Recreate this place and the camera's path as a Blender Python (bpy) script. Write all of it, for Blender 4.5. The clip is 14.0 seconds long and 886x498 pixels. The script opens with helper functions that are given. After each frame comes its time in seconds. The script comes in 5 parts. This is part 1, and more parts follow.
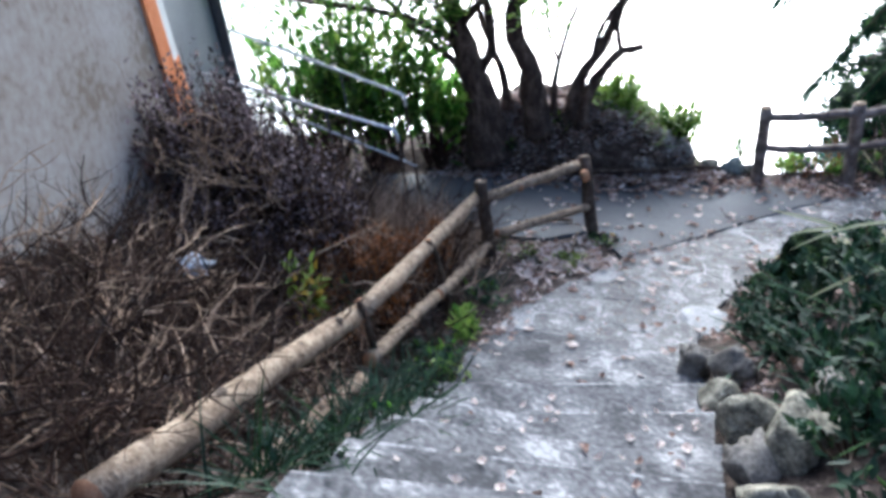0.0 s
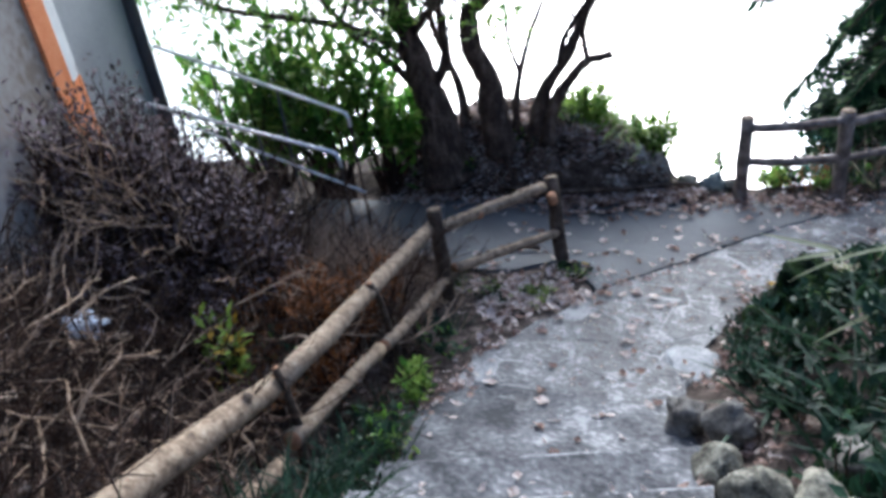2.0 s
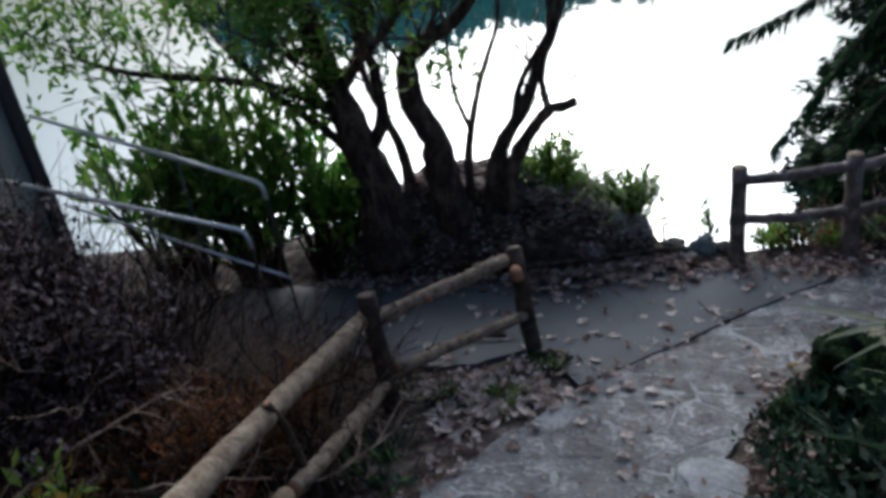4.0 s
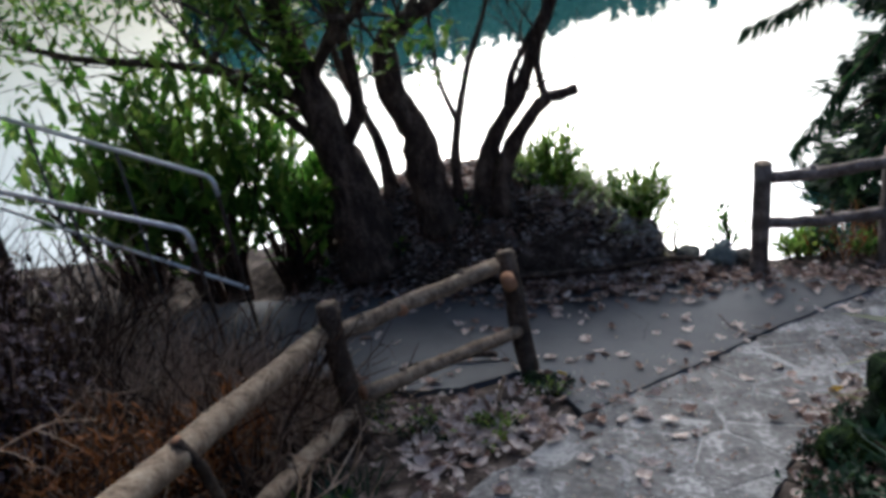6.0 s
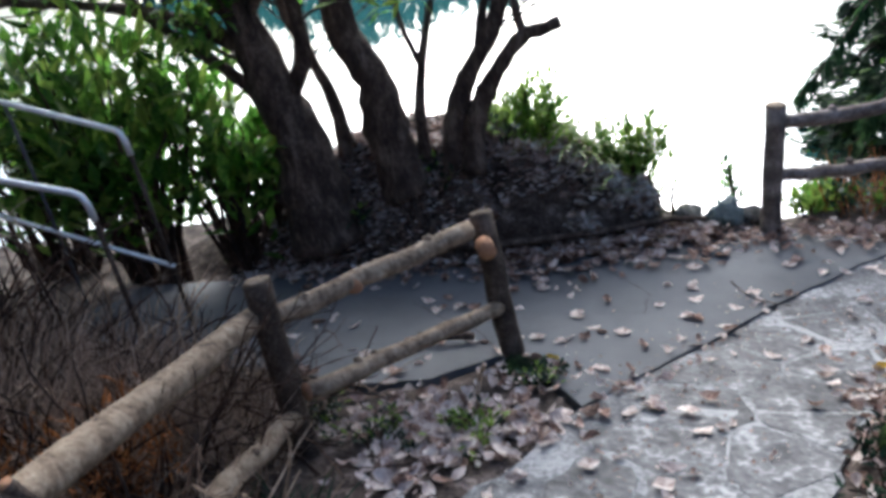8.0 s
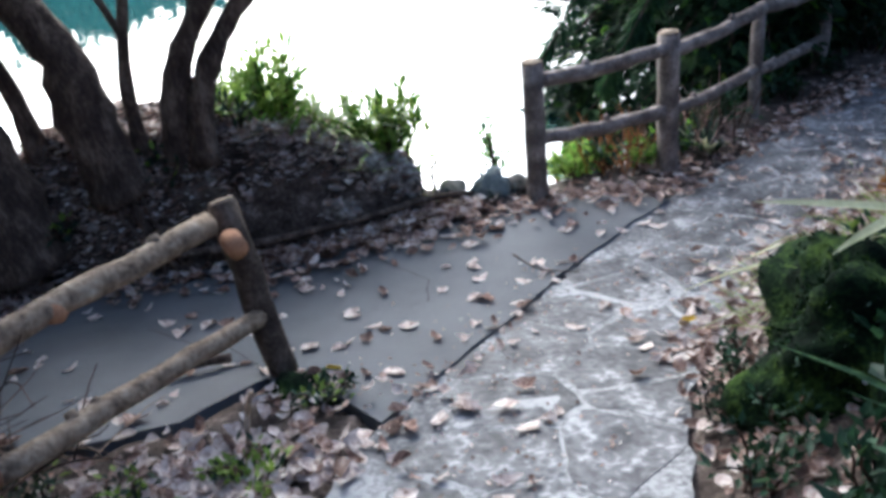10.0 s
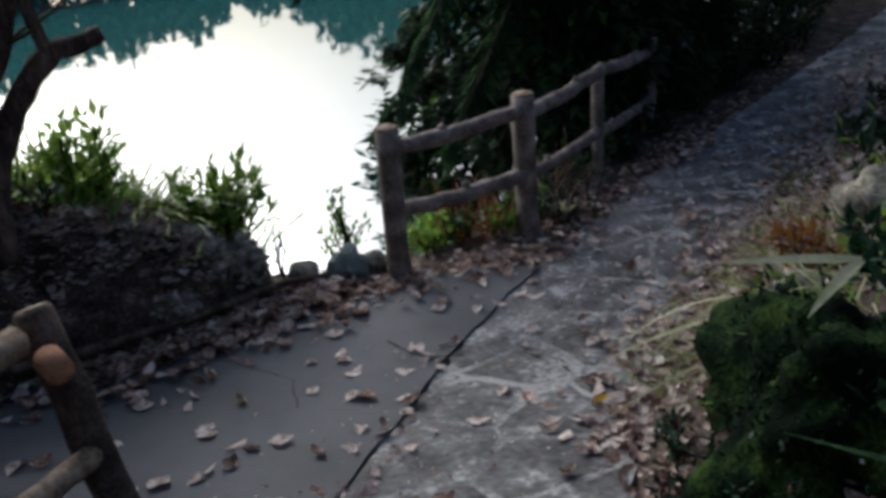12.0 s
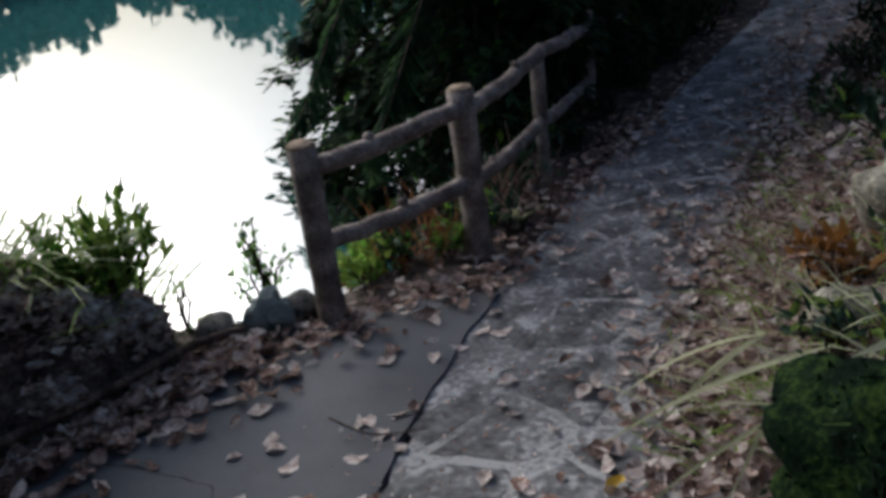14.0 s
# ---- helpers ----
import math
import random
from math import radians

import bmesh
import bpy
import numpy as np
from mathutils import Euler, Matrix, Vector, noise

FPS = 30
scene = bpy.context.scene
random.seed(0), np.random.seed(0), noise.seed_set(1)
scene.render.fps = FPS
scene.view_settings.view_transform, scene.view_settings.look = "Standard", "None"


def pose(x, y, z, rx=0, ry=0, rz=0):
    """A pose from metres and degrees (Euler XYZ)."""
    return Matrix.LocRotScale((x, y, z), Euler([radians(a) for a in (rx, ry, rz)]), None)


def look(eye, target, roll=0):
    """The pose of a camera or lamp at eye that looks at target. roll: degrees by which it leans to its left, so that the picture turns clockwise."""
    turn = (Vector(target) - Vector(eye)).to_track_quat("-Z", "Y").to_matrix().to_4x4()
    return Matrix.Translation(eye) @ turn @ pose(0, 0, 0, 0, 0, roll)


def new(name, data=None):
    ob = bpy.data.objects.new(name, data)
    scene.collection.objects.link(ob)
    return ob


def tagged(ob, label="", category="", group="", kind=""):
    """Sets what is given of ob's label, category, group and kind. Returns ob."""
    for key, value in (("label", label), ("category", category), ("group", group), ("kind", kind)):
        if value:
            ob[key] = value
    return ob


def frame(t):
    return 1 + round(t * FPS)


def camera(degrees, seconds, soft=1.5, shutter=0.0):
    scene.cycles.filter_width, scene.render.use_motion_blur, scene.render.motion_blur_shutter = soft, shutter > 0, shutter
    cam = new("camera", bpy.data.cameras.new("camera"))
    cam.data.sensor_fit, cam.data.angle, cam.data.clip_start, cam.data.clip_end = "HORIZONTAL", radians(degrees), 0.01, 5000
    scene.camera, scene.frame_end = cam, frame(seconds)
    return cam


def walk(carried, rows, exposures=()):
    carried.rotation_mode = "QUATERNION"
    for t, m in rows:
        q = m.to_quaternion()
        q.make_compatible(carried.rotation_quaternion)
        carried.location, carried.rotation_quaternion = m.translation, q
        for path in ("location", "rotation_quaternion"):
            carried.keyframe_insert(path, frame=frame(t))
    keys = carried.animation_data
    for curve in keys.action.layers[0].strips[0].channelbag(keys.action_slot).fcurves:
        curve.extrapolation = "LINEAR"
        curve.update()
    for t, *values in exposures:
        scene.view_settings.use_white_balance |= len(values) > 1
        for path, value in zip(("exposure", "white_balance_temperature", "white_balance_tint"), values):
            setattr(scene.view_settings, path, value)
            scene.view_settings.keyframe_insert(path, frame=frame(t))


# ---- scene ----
cam = camera(56.5, 14.0, 3.8)
EXPOSURES = [(0, 1.25, 5000, 7), (1.5, 1.0, 5000, 7), (2.1, 0.9, 5000, 7), (2.5, 0.5, 5000, 7), (3.0, 0.0, 5000, 6), (3.6, -0.4, 5000, 6), (4.6, -0.2, 5200, 6), (5.9, 0.05, 5300, 8), (6.6, 0.0, 5300, 8), (7.0, 0.25, 5300, 8), (9.3, 1.2, 5150, 7), (10.5, 1.05, 5150, 7), (11.0, 0.4, 5300, 8), (11.4, -0.15, 5350, 8), (14, -0.35, 5400, 9)]
PATH = [
    (0, (1.442, -1.049, 5.306), (0.866, 0.515, 4.2), -7.3),
    (0.5, (1.356, -0.824, 5.188), (0.803, 0.747, 4.081), -6.7),
    (1, (1.366, -0.597, 5.079), (0.828, 0.984, 3.979), -7.0),
    (1.5, (1.356, -0.394, 4.993), (0.837, 1.197, 3.898), -6.7),
    (2, (1.361, -0.137, 4.907), (0.841, 1.463, 3.826), -7.8),
    (2.5, (1.302, 0.192, 4.712), (0.807, 1.84, 3.692), -8.0),
    (3, (1.238, 0.509, 4.499), (0.768, 2.197, 3.534), -8.4),
    (3.5, (1.213, 0.863, 4.319), (0.755, 2.568, 3.38), -9.1),
    (6, (1.105, 1.909, 3.569), (0.66, 3.656, 2.701), -9.0),
    (6.5, (1.033, 2.115, 3.515), (0.59, 3.85, 2.625), -8.6),
    (7, (1.037, 2.305, 3.37), (0.572, 4.043, 2.495), -9.2),
    (9.5, (0.789, 3.261, 2.701), (0.797, 4.971, 1.664), -9.0),
    (10, (0.783, 3.391, 2.595), (1.009, 5.117, 1.611), -7.1),
    (10.5, (0.663, 3.509, 2.539), (1.106, 5.222, 1.606), -5.5),
    (11, (0.72, 3.654, 2.492), (1.26, 5.355, 1.589), -6.6),
    (11.5, (0.643, 3.831, 2.367), (1.286, 5.521, 1.513), -5.8),
    (12, (0.632, 3.974, 2.387), (1.32, 5.643, 1.526), -4.5),
    (12.5, (0.679, 4.177, 2.319), (1.407, 5.832, 1.463), -5.1),
    (13, (0.771, 4.396, 2.303), (1.516, 6.032, 1.428), -5.8),
    (13.5, (0.861, 4.622, 2.276), (1.643, 6.234, 1.387), -5.6),
    (14, (0.927, 4.819, 2.234), (1.768, 6.388, 1.324), -7.3),
]
walk(cam, [(t, look(eye, target, roll)) for t, eye, target, roll in PATH], EXPOSURES)
# ---- light ----
world = bpy.data.worlds.new("sky")
scene.world = world
world.use_nodes = True
wn = world.node_tree
sky = wn.nodes.new("ShaderNodeTexSky")
sky.sky_type, sky.sun_disc = "NISHITA", False
sky.sun_elevation, sky.sun_rotation = radians(32), radians(-8)
sky.air_density, sky.dust_density, sky.ozone_density = 1.0, 9.0, 1.0
wn.links.new(sky.outputs[0], wn.nodes["Background"].inputs[0])
wn.nodes["Background"].inputs[1].default_value = 0.15
sun_data = bpy.data.lights.new("sun", "SUN")
sun_data.energy, sun_data.angle, sun_data.color = 0.7, radians(40), (1.0, 0.95, 0.88)
sun = new("sun", sun_data)
sun.matrix_world = look((-2.8, 19.8, 12.5), (0, 0, 0))


# ---- materials ----
def mat(name, stops, scale=6.0, rough=0.85, bump=0.3, fine=60.0, stretch=(1, 1, 1), metal=0.0, vary=0.0, spec=0.3, detail=8.0, bump_scale=None, trans=0.0):
    """Noise-mottled surface: stops are (place, colour) over a two-scale noise; vary shifts the brightness piece by piece."""
    m = bpy.data.materials.new(name)
    m.use_nodes = True
    t = m.node_tree
    N, L = t.nodes.new, t.links.new
    bsdf = t.nodes["Principled BSDF"]
    co = N("ShaderNodeTexCoord")
    mp = N("ShaderNodeMapping")
    mp.inputs["Scale"].default_value = stretch
    L(co.outputs["Object"], mp.inputs[0])
    n1, n2 = N("ShaderNodeTexNoise"), N("ShaderNodeTexNoise")
    for n, s in ((n1, scale), (n2, fine)):
        n.inputs["Scale"].default_value, n.inputs["Detail"].default_value = s, detail
        L(mp.outputs[0], n.inputs["Vector"])
    mix = N("ShaderNodeMix")
    mix.inputs[0].default_value = 0.4
    L(n1.outputs[0], mix.inputs[2])
    L(n2.outputs[0], mix.inputs[3])
    ramp = N("ShaderNodeValToRGB")
    e = ramp.color_ramp.elements
    while len(e) < len(stops):
        e.new(0.5)
    for k, (p, c) in enumerate(stops):
        e[k].position, e[k].color = p, (*c, 1)
    L(mix.outputs[0], ramp.inputs[0])
    out = ramp.outputs[0]
    if vary:
        info, geo = N("ShaderNodeObjectInfo"), N("ShaderNodeNewGeometry")
        add = N("ShaderNodeMath")
        add.operation = "ADD"
        L(info.outputs["Random"], add.inputs[0])
        L(geo.outputs["Random Per Island"], add.inputs[1])
        rng = N("ShaderNodeMapRange")
        rng.inputs[1].default_value, rng.inputs[2].default_value = 0.0, 2.0
        rng.inputs[3].default_value, rng.inputs[4].default_value = 1 - vary, 1 + vary
        L(add.outputs[0], rng.inputs[0])
        hsv = N("ShaderNodeHueSaturation")
        L(out, hsv.inputs["Color"])
        L(rng.outputs[0], hsv.inputs["Value"])
        out = hsv.outputs[0]
    L(out, bsdf.inputs["Base Color"])
    bsdf.inputs["Roughness"].default_value = rough
    bsdf.inputs["Metallic"].default_value = metal
    bsdf.inputs["Specular IOR Level"].default_value = spec
    if bump:
        b = N("ShaderNodeBump")
        b.inputs["Strength"].default_value = bump
        b.inputs["Distance"].default_value = 0.02
        L(mix.outputs[0], b.inputs["Height"])
        L(b.outputs[0], bsdf.inputs["Normal"])
    if trans:
        tr, ms = N("ShaderNodeBsdfTranslucent"), N("ShaderNodeMixShader")
        L(out, tr.inputs["Color"])
        ms.inputs[0].default_value = trans
        L(bsdf.outputs[0], ms.inputs[1])
        L(tr.outputs[0], ms.inputs[2])
        L(ms.outputs[0], t.nodes["Material Output"].inputs["Surface"])
    return m


M_SOIL = mat("leafy soil", [(0.38, (0.012, 0.008, 0.006)), (0.48, (0.05, 0.037, 0.03)), (0.56, (0.095, 0.074, 0.062)), (0.65, (0.24, 0.195, 0.17))], 8, 0.95, 1.0, 45)
M_ASPHALT = mat("old asphalt", [(0.32, (0.055, 0.059, 0.067)), (0.5, (0.095, 0.1, 0.109)), (0.7, (0.15, 0.155, 0.165))], 1.6, 0.78, 0.35, 160, spec=0.35)
M_CONCRETE = mat("worn concrete", [(0.4, (0.04, 0.041, 0.046)), (0.47, (0.085, 0.086, 0.092)), (0.53, (0.135, 0.136, 0.143)), (0.58, (0.2, 0.2, 0.206)), (0.64, (0.38, 0.38, 0.38))], 2.6, 0.8, 0.8, 24, vary=0.06)
M_MORTAR = mat("pale mortar", [(0.4, (0.1, 0.1, 0.103)), (0.49, (0.19, 0.19, 0.193)), (0.57, (0.36, 0.36, 0.36))], 2.3, 0.9, 0.8, 40)
M_STONE = mat("paving stone", [(0.38, (0.038, 0.039, 0.043)), (0.46, (0.085, 0.085, 0.09)), (0.54, (0.15, 0.15, 0.156)), (0.61, (0.36, 0.36, 0.365))], 4.5, 0.65, 1.0, 26, vary=0.16)
M_ROCK = mat("weathered rock", [(0.3, (0.05, 0.047, 0.043)), (0.5, (0.15, 0.14, 0.125)), (0.72, (0.33, 0.31, 0.28))], 5, 0.9, 1.0, 40)
M_PALEROCK = mat("lichened rock", [(0.37, (0.05, 0.047, 0.037)), (0.5, (0.19, 0.18, 0.14)), (0.63, (0.42, 0.4, 0.32))], 9, 0.9, 0.9, 45)
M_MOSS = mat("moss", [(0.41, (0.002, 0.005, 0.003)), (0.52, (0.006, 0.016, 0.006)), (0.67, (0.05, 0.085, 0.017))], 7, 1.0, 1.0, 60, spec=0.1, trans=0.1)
M_LOG = mat("weathered rail log", [(0.32, (0.06, 0.042, 0.03)), (0.47, (0.23, 0.17, 0.115)), (0.57, (0.33, 0.26, 0.185)), (0.72, (0.5, 0.42, 0.32))], 13, 0.85, 0.9, 45, (1, 1, 1))
M_POST = mat("dark fence post", [(0.32, (0.018, 0.012, 0.009)), (0.5, (0.06, 0.042, 0.03)), (0.7, (0.17, 0.13, 0.1))], 8, 0.85, 0.8, 60)
M_CUT = mat("sawn log end", [(0.3, (0.22, 0.11, 0.06)), (0.5, (0.38, 0.2, 0.11)), (0.7, (0.5, 0.3, 0.18))], 20, 0.85, 0.3, 90)
M_RFENCE = mat("grey brown rustic fence", [(0.34, (0.06, 0.047, 0.04)), (0.5, (0.18, 0.147, 0.125)), (0.66, (0.4, 0.345, 0.31))], 8, 0.8, 0.7, 60)
M_BARK = mat("tree bark", [(0.34, (0.022, 0.015, 0.012)), (0.49, (0.065, 0.045, 0.035)), (0.66, (0.2, 0.15, 0.115))], 12, 0.95, 1.0, 60, (1, 1, 0.4))
M_TWIG = mat("dry twigs", [(0.41, (0.008, 0.004, 0.003)), (0.51, (0.04, 0.021, 0.013)), (0.61, (0.1, 0.06, 0.04)), (0.71, (0.34, 0.24, 0.17))], 4, 0.9, 0.0, 26, vary=0.6)
M_PALETWIG = mat("bleached branches", [(0.34, (0.12, 0.078, 0.048)), (0.5, (0.32, 0.23, 0.155)), (0.66, (0.58, 0.46, 0.35))], 9, 0.85, 0.3, 50, vary=0.2)
M_TAN = mat("tan withered grass", [(0.34, (0.12, 0.08, 0.058)), (0.5, (0.32, 0.235, 0.18)), (0.66, (0.54, 0.43, 0.35))], 7, 0.9, 0.0, 40, vary=0.4, trans=0.5)
M_RUST = mat("rusty dead fern", [(0.34, (0.06, 0.022, 0.008)), (0.5, (0.25, 0.098, 0.032)), (0.66, (0.5, 0.23, 0.09))], 9, 0.9, 0.0, 50, vary=0.4, trans=0.4)
M_LITTER = mat("dry fallen leaf", [(0.36, (0.07, 0.036, 0.026)), (0.48, (0.24, 0.15, 0.115)), (0.62, (0.56, 0.44, 0.38))], 14, 0.75, 0.3, 60, vary=0.75, trans=0.22)
M_PALELEAF = mat("pale dry leaf", [(0.36, (0.24, 0.16, 0.13)), (0.48, (0.52, 0.43, 0.385)), (0.62, (0.74, 0.68, 0.63))], 14, 0.7, 0.3, 60, vary=0.4, trans=0.22)
M_YELLOW = mat("yellow leaf", [(0.3, (0.5, 0.3, 0.03)), (0.7, (0.65, 0.45, 0.06))], 9, 0.7, 0.1, 60, trans=0.2)
M_LEAF = mat("glossy evergreen leaf", [(0.34, (0.03, 0.085, 0.012)), (0.5, (0.1, 0.23, 0.03)), (0.66, (0.25, 0.42, 0.07))], 5, 0.35, 0.0, 40, vary=0.5, trans=0.7, spec=0.5)
M_LIME = mat("lime young leaf", [(0.3, (0.15, 0.26, 0.04)), (0.6, (0.3, 0.42, 0.08)), (0.8, (0.44, 0.5, 0.12))], 5, 0.5, 0.0, 40, vary=0.4, trans=0.5)
M_FERN = mat("dark ground leaf", [(0.34, (0.006, 0.018, 0.01)), (0.5, (0.018, 0.048, 0.025)), (0.68, (0.055, 0.115, 0.055))], 5, 0.55, 0.0, 40, vary=0.5, trans=0.25)
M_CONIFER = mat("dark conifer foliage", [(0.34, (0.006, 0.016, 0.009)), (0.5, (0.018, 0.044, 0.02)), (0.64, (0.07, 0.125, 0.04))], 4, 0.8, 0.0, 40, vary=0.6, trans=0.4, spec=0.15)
M_MOUND = mat("mossy earth and rock", [(0.37, (0.03, 0.024, 0.02)), (0.45, (0.15, 0.13, 0.115)), (0.52, (0.3, 0.275, 0.25)), (0.6, (0.55, 0.52, 0.49))], 9, 0.95, 1.0, 30)
# Bluish haze and the water's tint are put into this green.
M_FAR = mat("haze-tinted far foliage", [(0.3, (0.02, 0.075, 0.06)), (0.5, (0.04, 0.12, 0.095)), (0.72, (0.07, 0.17, 0.13))], 0.5, 0.9, 0.0, 4, vary=0.3)
M_WALL = mat("stained rendered wall", [(0.38, (0.24, 0.2, 0.16)), (0.48, (0.36, 0.325, 0.29)), (0.6, (0.43, 0.41, 0.385))], 0.9, 0.9, 0.25, 14)
M_WALL2 = mat("grey panel wall", [(0.3, (0.3, 0.31, 0.31)), (0.7, (0.42, 0.43, 0.43))], 2, 0.8, 0.15, 30)
M_ORANGE = mat("orange painted steel", [(0.28, (0.2, 0.07, 0.03)), (0.4, (0.75, 0.25, 0.09)), (0.7, (0.85, 0.36, 0.16))], 6, 0.6, 0.3, 40)
M_PIPE = mat("dark drainpipe", [(0.3, (0.05, 0.052, 0.055)), (0.7, (0.1, 0.1, 0.105))], 6, 0.6, 0.1, 40)
M_STEEL = mat("galvanised handrail", [(0.3, (0.72, 0.73, 0.74)), (0.7, (0.9, 0.91, 0.92))], 12, 0.3, 0.05, 60, metal=0.25, spec=0.5)
M_BRAMBLE = mat("withered dark bramble leaf", [(0.37, (0.03, 0.02, 0.022)), (0.5, (0.15, 0.115, 0.125)), (0.62, (0.42, 0.35, 0.37))], 6, 0.7, 0.0, 40, vary=0.6, trans=0.35)
M_WHITE = mat("white painted trim", [(0.3, (0.6, 0.6, 0.58)), (0.7, (0.8, 0.8, 0.78))], 6, 0.6, 0.1, 40)
M_REED = mat("straw reed blade", [(0.3, (0.36, 0.38, 0.2)), (0.7, (0.66, 0.66, 0.42))], 8, 0.6, 0.0, 40, vary=0.2, trans=0.3)
M_NOSING = mat("worn step edge", [(0.4, (0.06, 0.06, 0.065)), (0.5, (0.15, 0.15, 0.155)), (0.58, (0.36, 0.36, 0.365))], 5, 0.8, 0.5, 24)
M_PLASTIC = mat("pale plastic litter", [(0.3, (0.4, 0.45, 0.55)), (0.7, (0.65, 0.7, 0.78))], 12, 0.4, 0.4, 40)

M_WATER = bpy.data.materials.new("pond water")
M_WATER.use_nodes = True
wt = M_WATER.node_tree
wb = wt.nodes["Principled BSDF"]
wb.inputs["Base Color"].default_value = (0.05, 0.16, 0.15, 1)
wb.inputs["Roughness"].default_value = 0.04
wb.inputs["IOR"].default_value = 5.5
wtex, wbump = wt.nodes.new("ShaderNodeTexNoise"), wt.nodes.new("ShaderNodeBump")
wco = wt.nodes.new("ShaderNodeTexCoord")
wt.links.new(wco.outputs["Object"], wtex.inputs["Vector"])
wtex.inputs["Scale"].default_value = 1.2
wbump.inputs["Strength"].default_value, wbump.inputs["Distance"].default_value = 0.12, 0.03
wt.links.new(wtex.outputs[0], wbump.inputs["Height"])
wt.links.new(wbump.outputs[0], wb.inputs["Normal"])


# ---- mesh building ----
class Build:
    """Collects vertices, faces and material slots for one mesh."""

    def __init__(self):
        self.v, self.f, self.m = [], [], []

    def face(self, pts, slot=0):
        n = len(self.v)
        self.v.extend([tuple(p) for p in pts])
        self.f.append(tuple(range(n, n + len(pts))))
        self.m.append(slot)

    def tube(self, pts, radii, sides=6, slot=0, caps=True, cap_slot=None, rough=0.0, rnd=random):
        pts = [Vector(p) for p in pts]
        rings = []
        ref = Vector((0.31, 0.17, 0.93))
        for i, p in enumerate(pts):
            d = (pts[min(i + 1, len(pts) - 1)] - pts[max(i - 1, 0)])
            d = d.normalized() if d.length > 1e-6 else Vector((0, 0, 1))
            if abs(d.dot(ref)) > 0.95:
                ref = Vector((0.9, 0.2, 0.1))
            a = d.cross(ref).normalized()
            b = d.cross(a)
            ring = []
            for k in range(sides):
                q = 2 * math.pi * k / sides
                r = radii[i] * (1 + rough * (rnd.random() - 0.5))
                ring.append(len(self.v))
                self.v.append(tuple(p + a * math.cos(q) * r + b * math.sin(q) * r))
            rings.append(ring)
        for r0, r1 in zip(rings, rings[1:]):
            for k in range(sides):
                self.f.append((r0[k], r0[(k + 1) % sides], r1[(k + 1) % sides], r1[k]))
                self.m.append(slot)
        if caps:
            for ring in (rings[0][::-1], rings[-1]):
                self.f.append(tuple(ring))
                self.m.append(slot if cap_slot is None else cap_slot)

    def leaf(self, p, d, up, length, width, slot=0, fold=0.25, curl=0.0):
        """A pointed leaf folded along its midrib, from p along d."""
        d = Vector(d).normalized()
        s = d.cross(Vector(up))
        s = s.normalized() if s.length > 1e-4 else Vector((1, 0, 0))
        u = s.cross(d)
        p = Vector(p)
        a = p + d * length * 0.5 + u * curl * length
        t = p + d * length + u * curl * length * -0.4
        n = len(self.v)
        w = width * 0.5
        for q in (p, a - u * fold * w, t, p + d * length * 0.42 + s * w + u * fold * w, p + d * length * 0.42 - s * w + u * fold * w):
            self.v.append(tuple(q))
        self.f += [(n, n + 3, n + 2, n + 1), (n, n + 1, n + 2, n + 4)]
        self.m += [slot, slot]

    def weld(self):
        """Join vertices that fall together."""
        seen, order, keep = {}, [], []
        for p in self.v:
            key = (round(p[0], 4), round(p[1], 4), round(p[2], 4))
            if key not in seen:
                seen[key] = len(keep)
                keep.append(p)
            order.append(seen[key])
        self.v = keep
        self.f = [tuple(dict.fromkeys(order[i] for i in f)) for f in self.f]
        ok = [i for i, f in enumerate(self.f) if len(f) > 2]
        self.f, self.m = [self.f[i] for i in ok], [self.m[i] for i in ok]

    def mesh(self, name, mats, smooth=True):
        me = bpy.data.meshes.new(name)
        me.from_pydata(self.v, [], self.f)
        for x in mats if isinstance(mats, (list, tuple)) else [mats]:
            me.materials.append(x)
        me.polygons.foreach_set("material_index", self.m)
        me.polygons.foreach_set("use_smooth", [smooth] * len(me.polygons))
        me.update()
        return me


def thing(name, label, category, group="", kind="", at=(0, 0, 0)):
    ob = new(name)
    ob.location = at
    ob.empty_display_size = 0.1
    return tagged(ob, label, category, group, kind)


def part(name, b, mats, parent=None, label="", smooth=True):
    """One mesh from world coordinates; under a parent that stands at a plain location."""
    ob = new(name, b.mesh(name, mats, smooth))
    if parent is not None:
        ob.parent = parent
        o = Vector((0, 0, 0))
        q = parent
        while q is not None:
            o += q.location
            q = q.parent
        ob.location = -o
    if label:
        ob["label"] = label
    return ob


def solo(name, b, mats, label, category, group="", kind="", smooth=True):
    return tagged(part(name, b, mats, None, "", smooth), label, category, group, kind)


def bez(a, b, n=8, sag=(0, 0, 0), wob=0.0, rnd=random):
    a, b, s = Vector(a), Vector(b), Vector(sag)
    return [a.lerp(b, i / n) + s * (4 * (i / n) * (1 - i / n)) + (Vector((rnd.uniform(-wob, wob), rnd.uniform(-wob, wob), rnd.uniform(-wob, wob))) if 0 < i < n else Vector()) for i in range(n + 1)]


